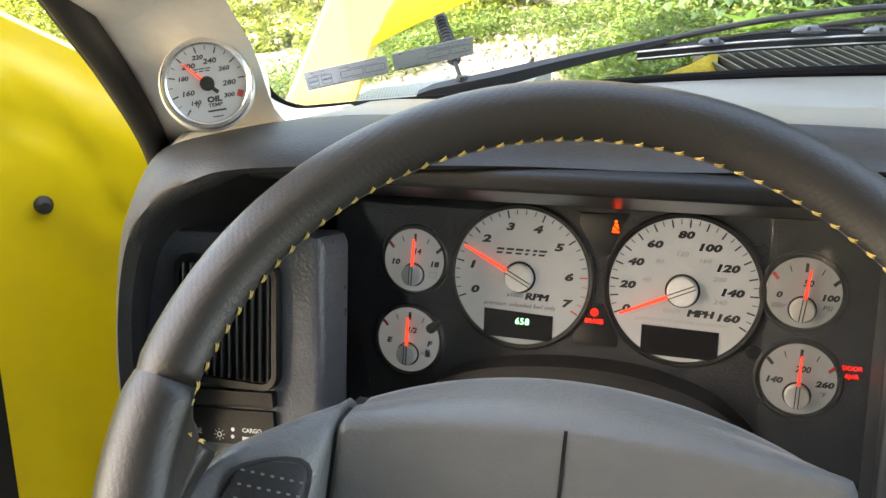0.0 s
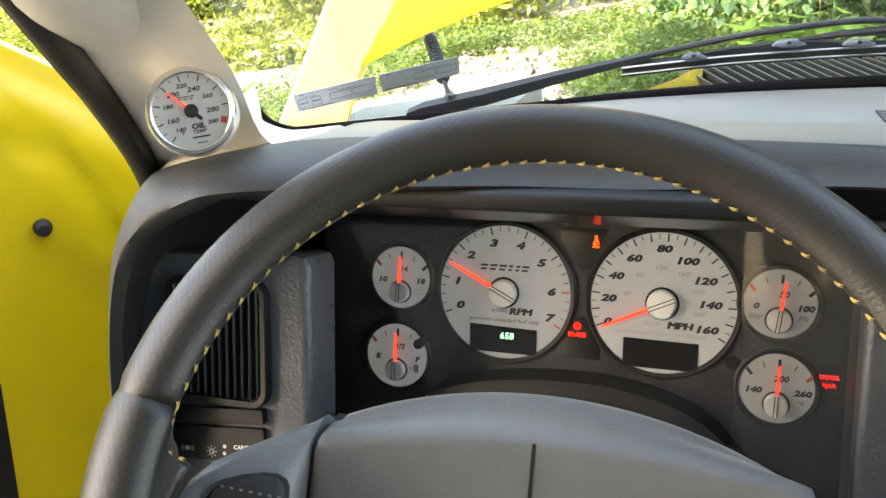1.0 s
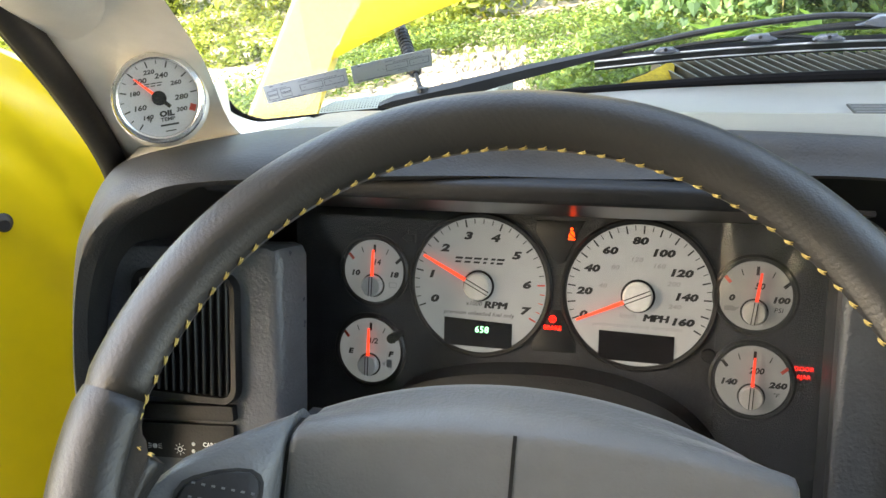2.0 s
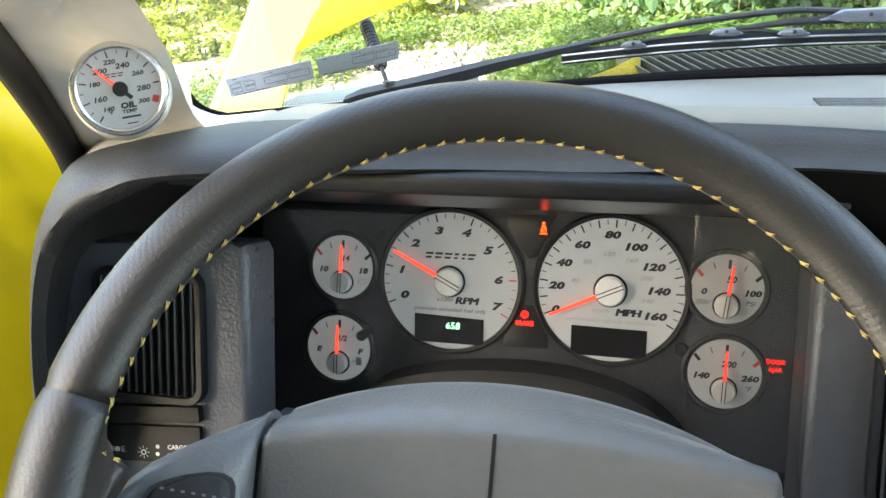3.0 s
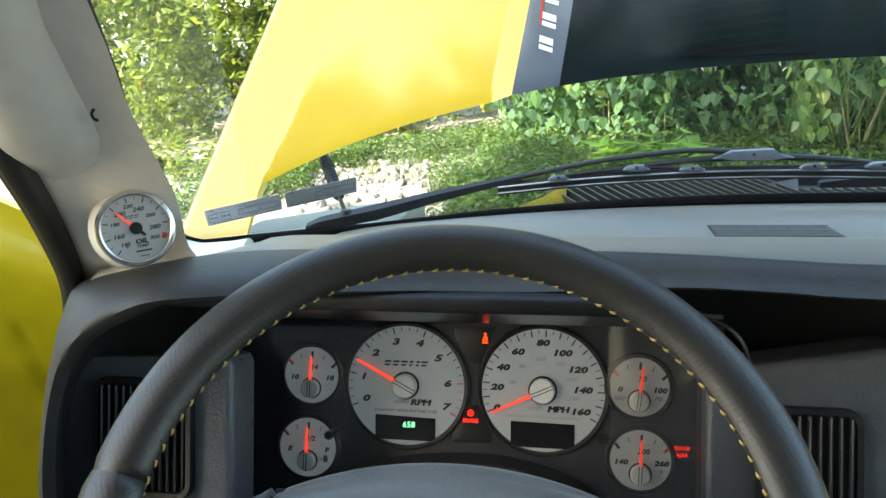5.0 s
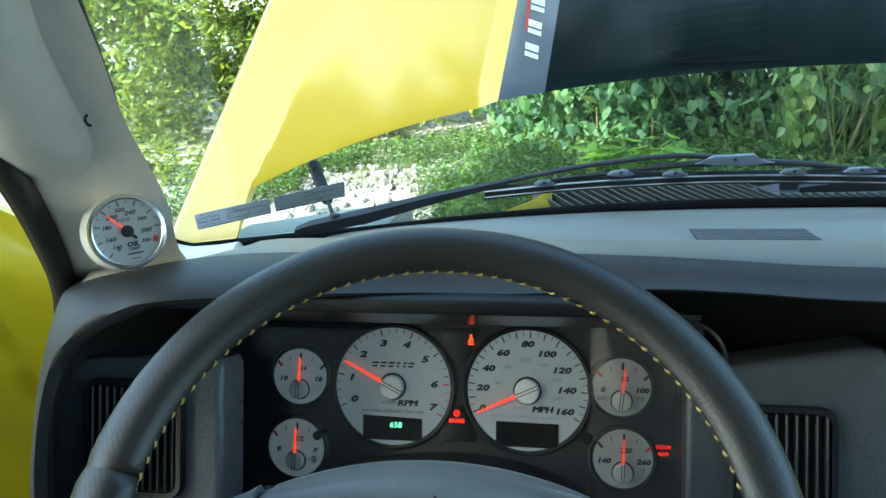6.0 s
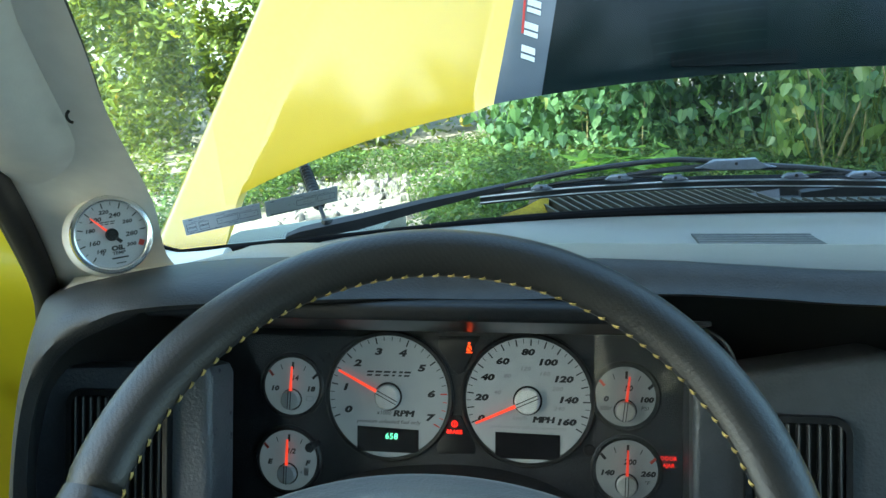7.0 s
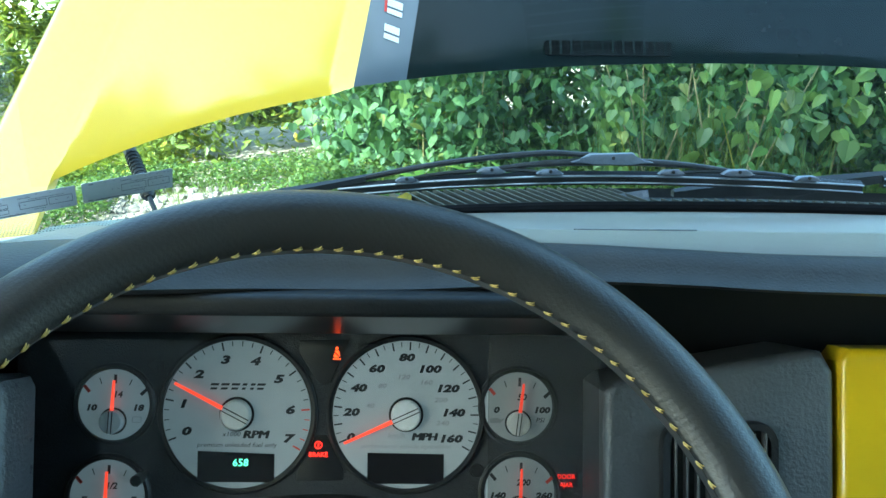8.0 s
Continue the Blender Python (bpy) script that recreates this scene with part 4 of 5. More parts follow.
def face_frame(x, y0, z0, z, slope=0.25):
    """Pose on a face that leans back: x right, y up along the face, z towards the driver."""
    return plane_frame((x, y0 + slope * (z - z0), z), (1, 0, 0), (0, -1, slope))


def grille_vent(name, w, h, m, count, parent, label):
    """Air outlet: bezel ring, dark back, upright vanes, a thumb wheel."""
    v = part(name, prism(rounded(w, h, 0.012), 0.0025, m, 0.001), BLACK, parent, label)
    outer, inner = rounded(w, h, 0.012, 6), rounded(w - 0.009, h - 0.009, 0.009, 6)
    bm_ = loft([[(x, y, 0.002) for x, y in outer], [(x, y, 0.006) for x, y in outer], [(x * 0.985, y * 0.99, 0.0075) for x, y in outer], [(x, y, 0.0070) for x, y in inner], [(x, y, 0.002) for x, y in inner]], caps=False)
    bmesh.ops.transform(bm_, matrix=m, verts=bm_.verts)
    part("bezel", bm_, DARK, v)
    vane = bmesh.new()
    rbox((0.0017, h - 0.011, 0.006), bevel=0.0008, seg=1, bm=vane)
    me = bpy.data.meshes.new("vane")
    vane.to_mesh(me)
    vane.free()
    me.materials.append(VANE)
    for k_ in range(count):
        x = -w / 2 + 0.0045 + (w - 0.009) * (k_ + 0.5) / count
        shared("vane", me, m @ pose(x, 0, 0.0045, 0, 8, 0), v)
    return v


LP = lambda x, z: face_frame(x, 0.543, 1.253, z)
# pod at the left end with its air outlet and lamp switches
m = LP(-0.236, 1.24)
ring0 = [(-0.086, -0.20), (0.058, -0.20), (0.058, 0.118), (0.055, 0.124), (0.049, 0.126), (-0.055, 0.122), (-0.070, 0.116), (-0.081, 0.104), (-0.086, 0.085)]
rings = []
for inset, wide, z in ((0.0045, 0.0, 0.0), (0.0015, 0.001, -0.0015), (0.0, 0.002, -0.005), (0.0, 0.006, -0.030)):
    rings.append([inv @ m @ Vector((x * (1 - inset / 0.07) + (wide if x > 0.04 else 0), y - (inset if y > 0 else 0), z)) for x, y in ring0])
part("left_pod", loft(rings[::-1]), POD_LIT, dash, "blue-grey grained vinyl pod")
grille_vent("left_outlet", 0.082, 0.090, inv @ LP(-0.2465, 1.3000), 12, dash, "black air outlet with upright vanes")
part("switch_bar", prism(rounded(0.080, 0.0105, 0.001), 0.006, inv @ LP(-0.2495, 1.2475) @ pose(0, 0, 0, 0, 0, 4.5), 0.001), DARK, dash)
SW = inv @ LP(-0.2495, 1.2268) @ pose(0, 0, 0, 0, 0, 4.5)
sw = part("lamp_switch_panel", prism(rounded(0.080, 0.0245, 0.001), 0.004, SW, 0.001), DARK, dash, "dark lamp switch panel with white symbols")
for dx, dz in ((0.0072, -0.0016), (0.0066, -0.0068)):
    part("lamp_dot", lathe([(0, 0.0003), (0.0014, 0.0003), (0.0014, 0)], 12, SW @ pose(dx, dz, 0.0041)), WHITE_MARK, sw)
sm = SW @ pose(0.0, -0.0048, 0.0043)
write("CARGO", 0.0044, sm @ pose(0.0225, 0.0030, 0), WHITE_MARK, sw, bold=0.0001)
bar(0.011, 0.0026, sm @ pose(0.0200, -0.0028, 0), WHITE_MARK, sw, "print_bar")
part("lamp_symbol", lathe([(0.0020, 0), (0.0020, 0.0003), (0.0013, 0.0003), (0.0013, 0)], 16, sm @ pose(-0.0040, -0.0010, 0)), WHITE_MARK, sw)
for k in range(8):
    bar(0.0004, 0.0015, sm @ pose(-0.0040, -0.0010, 0) @ pose(0, 0, 0, 0, 0, 45 * k) @ pose(0, 0.0036, 0), WHITE_MARK, sw, "ray")
for s_ in (-1, 1):
    for k in (-1, 0, 1):
        bar(0.0030, 0.0004, sm @ pose(-0.0245 + s_ * 0.0042, 0.0006 + k * 0.0014, 0, 0, 0, s_ * k * 12), WHITE_MARK, sw, "ray")
    part("lamp_symbol", prism([(0.0002, -0.0016), (0.0010, -0.0016), (0.0018, -0.0008), (0.0018, 0.0008), (0.0010, 0.0016), (0.0002, 0.0016)], 0.0003, sm @ pose(-0.0245, 0.0006, 0) @ Matrix.Diagonal((s_, 1, 1, 1))), WHITE_MARK, sw)

# pod to the right of the instruments
RP = lambda x, z: face_frame(x, 0.584, 1.333, z)
m = RP(0.23, 1.24)
part("centre_pod", prism([(-0.066, -0.22), (0.071, -0.22), (0.071, 0.126), (0.064, 0.138), (0.056, 0.139), (-0.059, 0.119), (-0.066, 0.113)], 0.07, inv @ m @ pose(0, 0, -0.07), 0.006, 3), POD_SHADED, dash, "grey grained vinyl centre pod")
grille_vent("centre_outlet", 0.068, 0.112, inv @ RP(0.2305, 1.280), 9, dash, "black air outlet with upright vanes")
part("pod_side", rbox((0.004, 0.10, 0.28), inv @ pose(0.177, 0.635, 1.195, 0, 0, -11), 0.001), SATIN, dash)
part("centre_bezel", prism([(0, -0.30), (0.30, -0.30), (0.30, 0.135), (0.29, 0.14), (0.006, 0.14), (0, 0.132)], 0.03, inv @ RP(0.305, 1.24) @ pose(0, 0, -0.032), 0.006, 3), YELLOW_TRIM, dash, "yellow painted centre console bezel")
part("lower_panel", rbox((1.50, 0.10, 0.30), inv @ pose(0.40, 0.62, 0.98), 0.03), DASH, dash)

# ---- instrument cluster ----
cluster = thing("instrument_cluster", "instrument cluster with six silver dials and red needles", "instrument cluster", (0, 0.655, 1.30))
inv = cluster.matrix_world.inverted()
CP = lambda x, z: inv @ face_frame(x, 0.655, 1.30, z)


def cl(x, z, lift=0.0, turn=0.0):
    return CP(x, z) @ pose(0, 0, lift, 0, 0, turn)


part("panel", prism([(-0.215, -0.11), (0.185, -0.11), (0.185, 0.060), (0.170, 0.072), (-0.200, 0.072), (-0.215, 0.060)], 0.012, cl(0, 1.30, -0.012), 0.002), PANEL, cluster, "dark grained instrument panel")


def polar(r, deg):
    return r * math.cos(radians(deg)), r * math.sin(radians(deg))


def dial(name, x, z, r, label, cut=None):
    """Silver dial in a black ring; cut: lower window, as half-widths and top."""
    d = part(name, lathe([(r + 0.0035, 0), (r + 0.0035, 0.002), (r + 0.002, 0.0034), (r, 0.0030), (r, 0.0012), (0, 0.0012)], 72, cl(x, z)), BLACK, cluster, label)
    part("face", lathe([(r - 0.0008, 0.0012), (r - 0.0008, 0.0022), (0, 0.0022)], 72, cl(x, z)), FACE, d, "silver grey dial face")
    return d


def ticks(d, x, z, r, a0, a1, n, big, length, wide, red=()):
    for k in range(n + 1):
        a = a0 + (a1 - a0) * k / n
        ln, wd = (length, wide) if k % big == 0 else (length * 0.62, wide * 0.55)
        px, py = polar(r - ln / 2 - 0.0014, a)
        bar(ln, wd, cl(x, z, 0.0023) @ pose(px, py, 0, 0, 0, a), RED_INK if k in red else INK, d, "tick")


def needle(d, m, angle, length, tail, hub, wide=0.0030):
    """Red needle with a silver hub."""
    part("hub_ring", lathe([(hub * 1.16, 0.0023), (hub * 1.16, 0.0027), (0, 0.0027)], 36, m), DARK, d)
    c = part("hub", lathe([(hub, 0.0027), (hub, 0.0075), (hub * 0.9, 0.0085), (0, 0.0088)], 36, m), HUB, d, "silver needle hub")
    part("needle", prism([(0, -wide / 2), (length, -wide * 0.28), (length, wide * 0.28), (0, wide / 2)], 0.0012, m @ pose(0, 0, 0.0062, 0, 0, angle)), NEEDLE, d, "glowing red needle", smooth=False)
    part("hub_slot", prism([(-hub * 0.92, -wide * 0.42), (hub * 0.92, -wide * 0.42), (hub * 0.92, wide * 0.42), (-hub * 0.92, wide * 0.42)], 0.0006, m @ pose(0, 0, 0.0087, 0, 0, angle)), HUB, c, smooth=False)
    for s_ in (-1, 1):
        part("hub_line", prism([(-hub * 0.95, -0.0003), (hub * 0.95, -0.0003), (hub * 0.95, 0.0003), (-hub * 0.95, 0.0003)], 0.0004, m @ pose(0, 0, 0.0090, 0, 0, angle) @ pose(0, s_ * wide * 0.42, 0)), INK, c, smooth=False)


TX, TZ, TR = -0.0670, 1.3060, 0.0500
tach = dial("tachometer", TX, TZ, TR, "silver rev counter reading to seven thousand")
T0, T1 = 201.5, -29.0
ticks(tach, TX, TZ, TR, T0, T1, 28, 4, 0.0055, 0.0011, red=(24, 25, 26, 27, 28))
for k, (px, py) in enumerate(((-86, -29), (-92, 16), (-66, 65), (-22, 89), (29, 87), (69, 58), (89, 7), (86, -40))):
    write(str(k), 0.0072, cl(TX, TZ, 0.0026) @ pose(px / 2540, py / 2480, 0), INK, tach, "numeral", 0.22, 0.00040, 1.62)
for k, (dx, w_) in enumerate(((-0.0155, 0.0055), (-0.0085, 0.0055), (-0.0015, 0.0055), (0.0045, 0.0030), (0.0100, 0.0030), (0.0155, 0.0055))):
    bar(w_, 0.0015, cl(TX, TZ, 0.0024) @ pose(dx + 0.0006, 0.0198, 0), INK, tach, "emblem_shape", 0.5)
    bar(w_ * 0.8, 0.0014, cl(TX, TZ, 0.0024) @ pose(dx - 0.0002, 0.0170, 0), INK, tach, "emblem_shape", 0.5)
for dx, dy in ((-0.0006, 0.0), (-0.0003, 0.00015), (0.0, -0.00015), (0.0003, 0.00015), (0.0006, 0.0)):
    write("RPM", 0.0072, cl(TX, TZ, 0.0024) @ pose(0.0126 + dx, -0.0137 + dy, dx * 0.2), INK, tach, "lettering", 0.2, 0.0, 1.25)
write("x1000", 0.0044, cl(TX, TZ, 0.0024) @ pose(-0.0035, -0.0134, 0), INK, tach, "lettering", 0.2, 0.0, 1.1)
write("premium unleaded fuel only", 0.0042, cl(TX, TZ, 0.0024) @ pose(0.0002, -0.0205, 0), INK, tach, "lettering", 0.2, 0.0, 1.12)
scr = part("display", prism([(-0.0255, -0.045), (0.0255, -0.045), (0.0255, -0.0262), (-0.0255, -0.0245)], 0.0006, cl(TX, TZ, 0.0023)), SCREEN, tach, "dark odometer display")
write("658", 0.0068, cl(TX, TZ, 0.0032) @ pose(0.003, -0.0322, 0), GREEN_LED, scr, "digits", 0.08, 0.0, 1.05)
needle(tach, cl(TX, TZ), T0 + (T1 - T0) * 1.48 / 7, 0.0455, 0.01, 0.0100, 0.0030)

SX, SZ, SR = 0.0460, 1.3065, 0.0500
speedo = dial("speedometer", SX, SZ, SR, "silver speedometer in miles per hour")
S0, S1 = 203.0, -29.0
ticks(speedo, SX, SZ, SR, S0, S1, 32, 2, 0.0055, 0.0010)
for k, (px, py) in enumerate(((-95, -38), (-94, 3), (-82, 43), (-52, 75), (-1, 94), (38, 75), (69, 43), (79, 3), (75, -40))):
    write(str(20 * k), 0.0066, cl(SX, SZ, 0.0026) @ pose(px / 2540, py / 2480, 0), INK, speedo, "numeral", 0.22, 0.00038, 1.5)
for v_ in (40, 80, 120, 160, 200, 240):
    px, py = polar(SR * 0.50, S0 + (S1 - S0) * (v_ / 1.609) / 160)
    write(str(v_), 0.0044, cl(SX, SZ, 0.0024) @ pose(px, py, 0), PALE_INK, speedo, "numeral", 0.2, 0.0001, 1.3)
for dx, dy in ((-0.0006, 0.0), (-0.0003, 0.00015), (0.0, -0.00015), (0.0003, 0.00015), (0.0006, 0.0)):
    write("MPH", 0.0070, cl(SX, SZ, 0.0024) @ pose(0.0122 + dx, -0.0150 + dy, dx * 0.2), INK, speedo, "lettering", 0.2, 0.0, 1.2)
write("km/h", 0.0052, cl(SX, SZ, 0.0024) @ pose(-0.0065, -0.0142, 0), PALE_INK, speedo, "lettering", 0.2, 0.0, 1.1)
write("performance vehicle operations", 0.0041, cl(SX, SZ, 0.0024) @ pose(0.0, -0.0212, 0), PALE_INK, speedo, "lettering", 0.2, 0.0, 1.15)
part("display", prism([(-0.0255, -0.046), (0.0255, -0.046), (0.0255, -0.0262), (-0.0255, -0.0255)], 0.0006, cl(SX, SZ, 0.0023)), SCREEN, speedo, "dark blank display")
needle(speedo, cl(SX, SZ), S0 + 1.5, 0.0450, 0.01, 0.0100, 0.0030)


def small_dial(name, x, z, r, label, left, mid, right, angle, unit="", red_right=False):
    d = dial(name, x, z, r, label)
    hubm = cl(x, z - 0.0105)
    for k, (a, ln, wd) in enumerate(((131, 0.0055, 0.0022), (109, 0.0042, 0.0006), (88, 0.0058, 0.0019), (66, 0.0042, 0.0006), (43, 0.0055, 0.0022))):
        px, py = polar(r * 1.12, a)
        bar(ln, wd, hubm @ pose(px, py + 0.0008, 0.0023) @ pose(0, 0, 0, 0, 0, a), RED_INK if (k == 0 and not red_right) or (k == 4 and red_right) else INK, d, "tick")
    write(left, 0.0054, hubm @ pose(-r * 0.62, r * 0.36, 0.0024), INK, d, "numeral", 0.2, 0.00032, 1.3)
    write(mid, 0.0058, hubm @ pose(r * 0.10, r * 0.72, 0.0024), INK, d, "numeral", 0.2, 0.0002, 1.05)
    write(right, 0.0054, hubm @ pose(r * 0.66, r * 0.36, 0.0024), INK, d, "numeral", 0.2, 0.00032, 1.3)
    if unit:
        write(unit, 0.0044, hubm @ pose(r * 0.62, r * 0.08, 0.0024), INK, d, "lettering", 0.2, 0.0, 1.1)
    needle(d, hubm, angle, r * 1.13, 0.0, 0.0077, 0.0026)
    return d, hubm


d, hm = small_dial("voltmeter", -0.1490, 1.3115, 0.0243, "small silver battery voltage dial", "10", "14", "18", 87)
part("battery_symbol", loft([[(a, b, h) for a, b in rounded(w_, h_, 0.0006, 2, 0.0155, 0.0010)] for w_, h_, h in ((0.0062, 0.0040, 0.0022), (0.0062, 0.0040, 0.0025), (0.0054, 0.0032, 0.0025), (0.0054, 0.0032, 0.0022))], caps=False), PALE_INK, d).matrix_basis = hm
d, hm = small_dial("fuel_dial", -0.1520, 1.2520, 0.0255, "small silver fuel level dial", "E", "1/2", "F", 88)
part("pump_symbol", prism([(0.014, -0.001), (0.018, -0.001), (0.018, 0.005), (0.014, 0.005)], 0.0003, hm @ pose(0, 0, 0.0023)), PALE_INK, d)
part("arrow_symbol", prism([(0.010, 0.0015), (0.0125, 0.0001), (0.0125, 0.0029)], 0.0003, hm @ pose(0, 0, 0.0023)), PALE_INK, d)
d, hm = small_dial("oil_pressure_dial", 0.1212, 1.3120, 0.0238, "small silver oil pressure dial", "0", "50", "100", 83, "PSI")
part("oil_can_symbol", prism([(-0.019, 0.0), (-0.012, 0.0), (-0.009, 0.003), (-0.012, 0.0025), (-0.014, 0.0035), (-0.019, 0.003)], 0.0003, hm @ pose(0, 0, 0.0023)), PALE_INK, d)
d, hm = small_dial("coolant_dial", 0.1225, 1.2565, 0.0243, "small silver coolant temperature dial", "140", "200", "260", 88, "°F", True)

# warning lights, arrows, reset stem
for (outline, x, z) in (([(-0.017, 0.012), (0.017, 0.013), (0.013, 0.006), (0.004, -0.016), (-0.001, -0.018), (-0.006, -0.014), (-0.017, 0.004)], -0.009, 1.342),
                        ([(-0.0155, -0.014), (0.0155, -0.013), (0.0155, -0.006), (0.004, 0.017), (-0.003, 0.017), (-0.0155, -0.008)], -0.0115, 1.276)):
    part("warning_window", prism(outline, 0.0008, cl(x, z), 0.0003), BLACK, cluster)
bl = part("belt_warning", lathe([(0, 0.0014), (0.0010, 0.0014), (0.0010, 0.001)], 14, cl(-0.001, 1.3490)), AMBER_LED, cluster, "orange seat belt warning light")
part("belt_warning_body", prism([(-0.0022, -0.0020), (-0.0009, -0.0026), (0.0009, -0.0026), (0.0022, -0.0020), (0.0015, 0.0015), (0.0005, 0.0021), (-0.0005, 0.0021), (-0.0015, 0.0015)], 0.0004, cl(-0.001, 1.3455, 0.001)), AMBER_LED, cluster)
part("belt_warning_strap", prism([(-0.0024, 0.0012), (0.0018, -0.0026), (0.0024, -0.0020), (-0.0018, 0.0018)], 0.0002, cl(-0.001, 1.3455, 0.0016)), DARK, cluster)
part("belt_warning_base", prism([(-0.0026, -0.0008), (0.0026, -0.0008), (0.0026, 0), (-0.0026, 0)], 0.0004, cl(-0.001, 1.3424, 0.001)), AMBER_LED, cluster)
write("BRAKE", 0.0043, cl(-0.0125, 1.2800, 0.0012), RED_LED, cluster, "brake_warning", 0, 0.00008, 1.0)
part("brake_warning_ring", lathe([(0.0026, 0.0010), (0.0026, 0.0014), (0.0020, 0.0014), (0.0020, 0.0010)], 20, cl(-0.0125, 1.2862)), RED_LED, cluster)
bar(0.0007, 0.0024, cl(-0.0125, 1.2862, 0.0012), RED_LED, cluster, "brake_warning_mark")
write("DOOR", 0.0043, cl(0.1540, 1.2667, 0.0012), RED_LED, cluster, "door_warning", 0, 0.0, 0.95)
write("AJAR", 0.0042, cl(0.1540, 1.2615, 0.0012), RED_LED, cluster, "door_warning", 0, 0.0, 0.95)
for x, s_ in ((-0.122, 1), (0.0935, -1)):
    pts = [(-0.0065, 0), (0.0, 0.0058), (0.0, 0.0028), (0.0058, 0.0028), (0.0058, -0.0028), (0.0, -0.0028), (0.0, -0.0058)]
    ctr = Vector((-0.0012, 0))
    inner = [tuple(ctr + (Vector(p) - ctr) * 0.66) for p in pts]
    part("turn_arrow", loft([[(s_ * a, b, h) for a, b in o] for o, h in ((pts, 0.0002), (pts, 0.0010), (inner, 0.0010), (inner, 0.0002))], caps=False), INK, cluster, smooth=False).matrix_basis = cl(x, 1.337)
part("reset_stem", lathe([(0.0022, 0), (0.0022, 0.012), (0.0036, 0.012), (0.0036, 0.022), (0.0028, 0.023), (0, 0.023)], 18, cl(-0.127, 1.267)), BLACK, cluster, "black trip reset stem")
part("screw_boss", lathe([(0, 0.0016), (0.004, 0.0016), (0.005, 0.0)], 18, cl(0.094, 1.270)), BLACK, cluster)

# surround: upper ledge with two slots, lower rim over the column
part("upper_rim", rbox((0.335, 0.020, 0.012), inv @ pose(-0.043, 0.556, 1.412), 0.004, 3), DARK, cluster)
part("ledge", prism([(-0.195, 0), (0.170, 0), (0.150, 0.090), (-0.185, 0.090)], 0.003, inv @ pose(0, 0.552, 1.4055, -23.5, 0, 0), 0.001), SATIN, cluster, "satin black ledge with two oval slots")
for x in (-0.095, 0.068):
    part("slot", prism([(0.020 * math.cos(a * 0.314), 0.0035 * math.sin(a * 0.314)) for a in range(20)], 0.001, inv @ pose(x, 0.588, 1.3935, -23.5, 0, 0)), BLACK, cluster)
arch_in = [(-0.150, -0.11), (-0.125, -0.075), (-0.10, -0.060), (-0.055, -0.050), (0.0, -0.047), (0.04, -0.052), (0.072, -0.063), (0.096, -0.082), (0.115, -0.11)]
arch = smooth_line([(x, y, 0) for x, y in arch_in], 5)
part("column_rim", loft([[p + Vector((0, dy, dz)) for dy, dz in ((0, 0.0), (-0.003, 0.022), (-0.012, 0.026), (-0.026, 0.022), (-0.028, 0.0))] for p in arch]), DARK, cluster, "dark rim over the steering column").matrix_basis = cl(0, 1.30)

hood_edge = smooth_line([(0.1400, 0.60, 1.3925), (0.1588, 0.60, 1.3905), (0.1724, 0.60, 1.3866), (0.183, 0.60, 1.3797), (0.1902, 0.60, 1.3694), (0.1938, 0.60, 1.3567)], 4)
part("hood_edge", tube([inv @ p for p in hood_edge], 0.0016, 8), SATIN, cluster)

# lens over the dials: clear in front, its end tinted dark for glare
lens = part("lens", loft([[inv @ Vector((x, y, z)) for x, y in ((-0.180, y0), (0.098, y0))] for y0, z in ((0.600, 1.376), (0.612, 1.30), (0.628, 1.19))], closed=False), LENS, cluster, "clear plastic lens", smooth=False)
lens.visible_shadow = False
lens = part("lens_side", loft([[inv @ Vector((x, 0.606 - 0.44 * (x - 0.098) + 0.27 * (z - 1.29), z)) for x in (0.098, 0.162)] for z in (1.376, 1.21)], closed=False), LENS_SIDE, cluster, "slanted end of the plastic lens, dimmed and hazed for glare", smooth=False)
lens.visible_shadow = False

# ---- oil temperature gauge on the pillar ----
gauge = thing("oil_temperature_gauge", "round silver oil temperature gauge with a chrome bezel", "gauge", gm @ pose(0, 0, 0, 0, 0, 4) @ Matrix.Scale(0.845, 4))
part("bezel", lathe([(0.0300, -0.003), (0.0302, 0.002), (0.0290, 0.0052), (0.0268, 0.0060), (0.0256, 0.0050), (0.0252, 0.0014)], 72), CHROME, gauge)
part("face", lathe([(0.0256, 0.0006), (0.0256, 0.0014), (0, 0.0014)], 64), FACE, gauge)
G0, G1 = 228.0, -30.0
for k in range(17):
    a = G0 + (G1 - G0) * k / 16
    ln = 0.0042 if k % 2 == 0 else 0.0024
    px, py = polar(0.0248 - ln / 2, a)
    if k < 15:
        bar(ln, 0.0009 if k % 2 == 0 else 0.0005, pose(px, py, 0.0015, 0, 0, a), INK, gauge, "tick")
px, py = polar(0.0222, -25)
bar(0.0040, 0.0046, pose(px, py, 0.0015, 0, 0, -25), RED_INK, gauge, "red_zone")
for t_, px, py in (("140", -0.40, -0.46), ("160", -0.55, -0.19), ("180", -0.60, 0.20), ("200", -0.40, 0.50), ("220", -0.12, 0.70), ("240", 0.17, 0.57), ("260", 0.50, 0.33), ("280", 0.56, -0.06), ("300", 0.50, -0.38)):
    write(t_, 0.0046 if t_ in ("160", "280", "240", "200") else 0.0038, pose(px * 0.0250, py * 0.0250, 0.0016), INK, gauge, "numeral", 0.2, 0.00015, 1.25)
write("OIL", 0.0050, pose(0.0025, -0.0108, 0.0016), INK, gauge, "lettering", 0.1, 0.0003, 1.2)
write("TEMP", 0.0033, pose(0.0025, -0.0145, 0.0016), INK, gauge, "lettering", 0.1, 0.0001, 1.2)
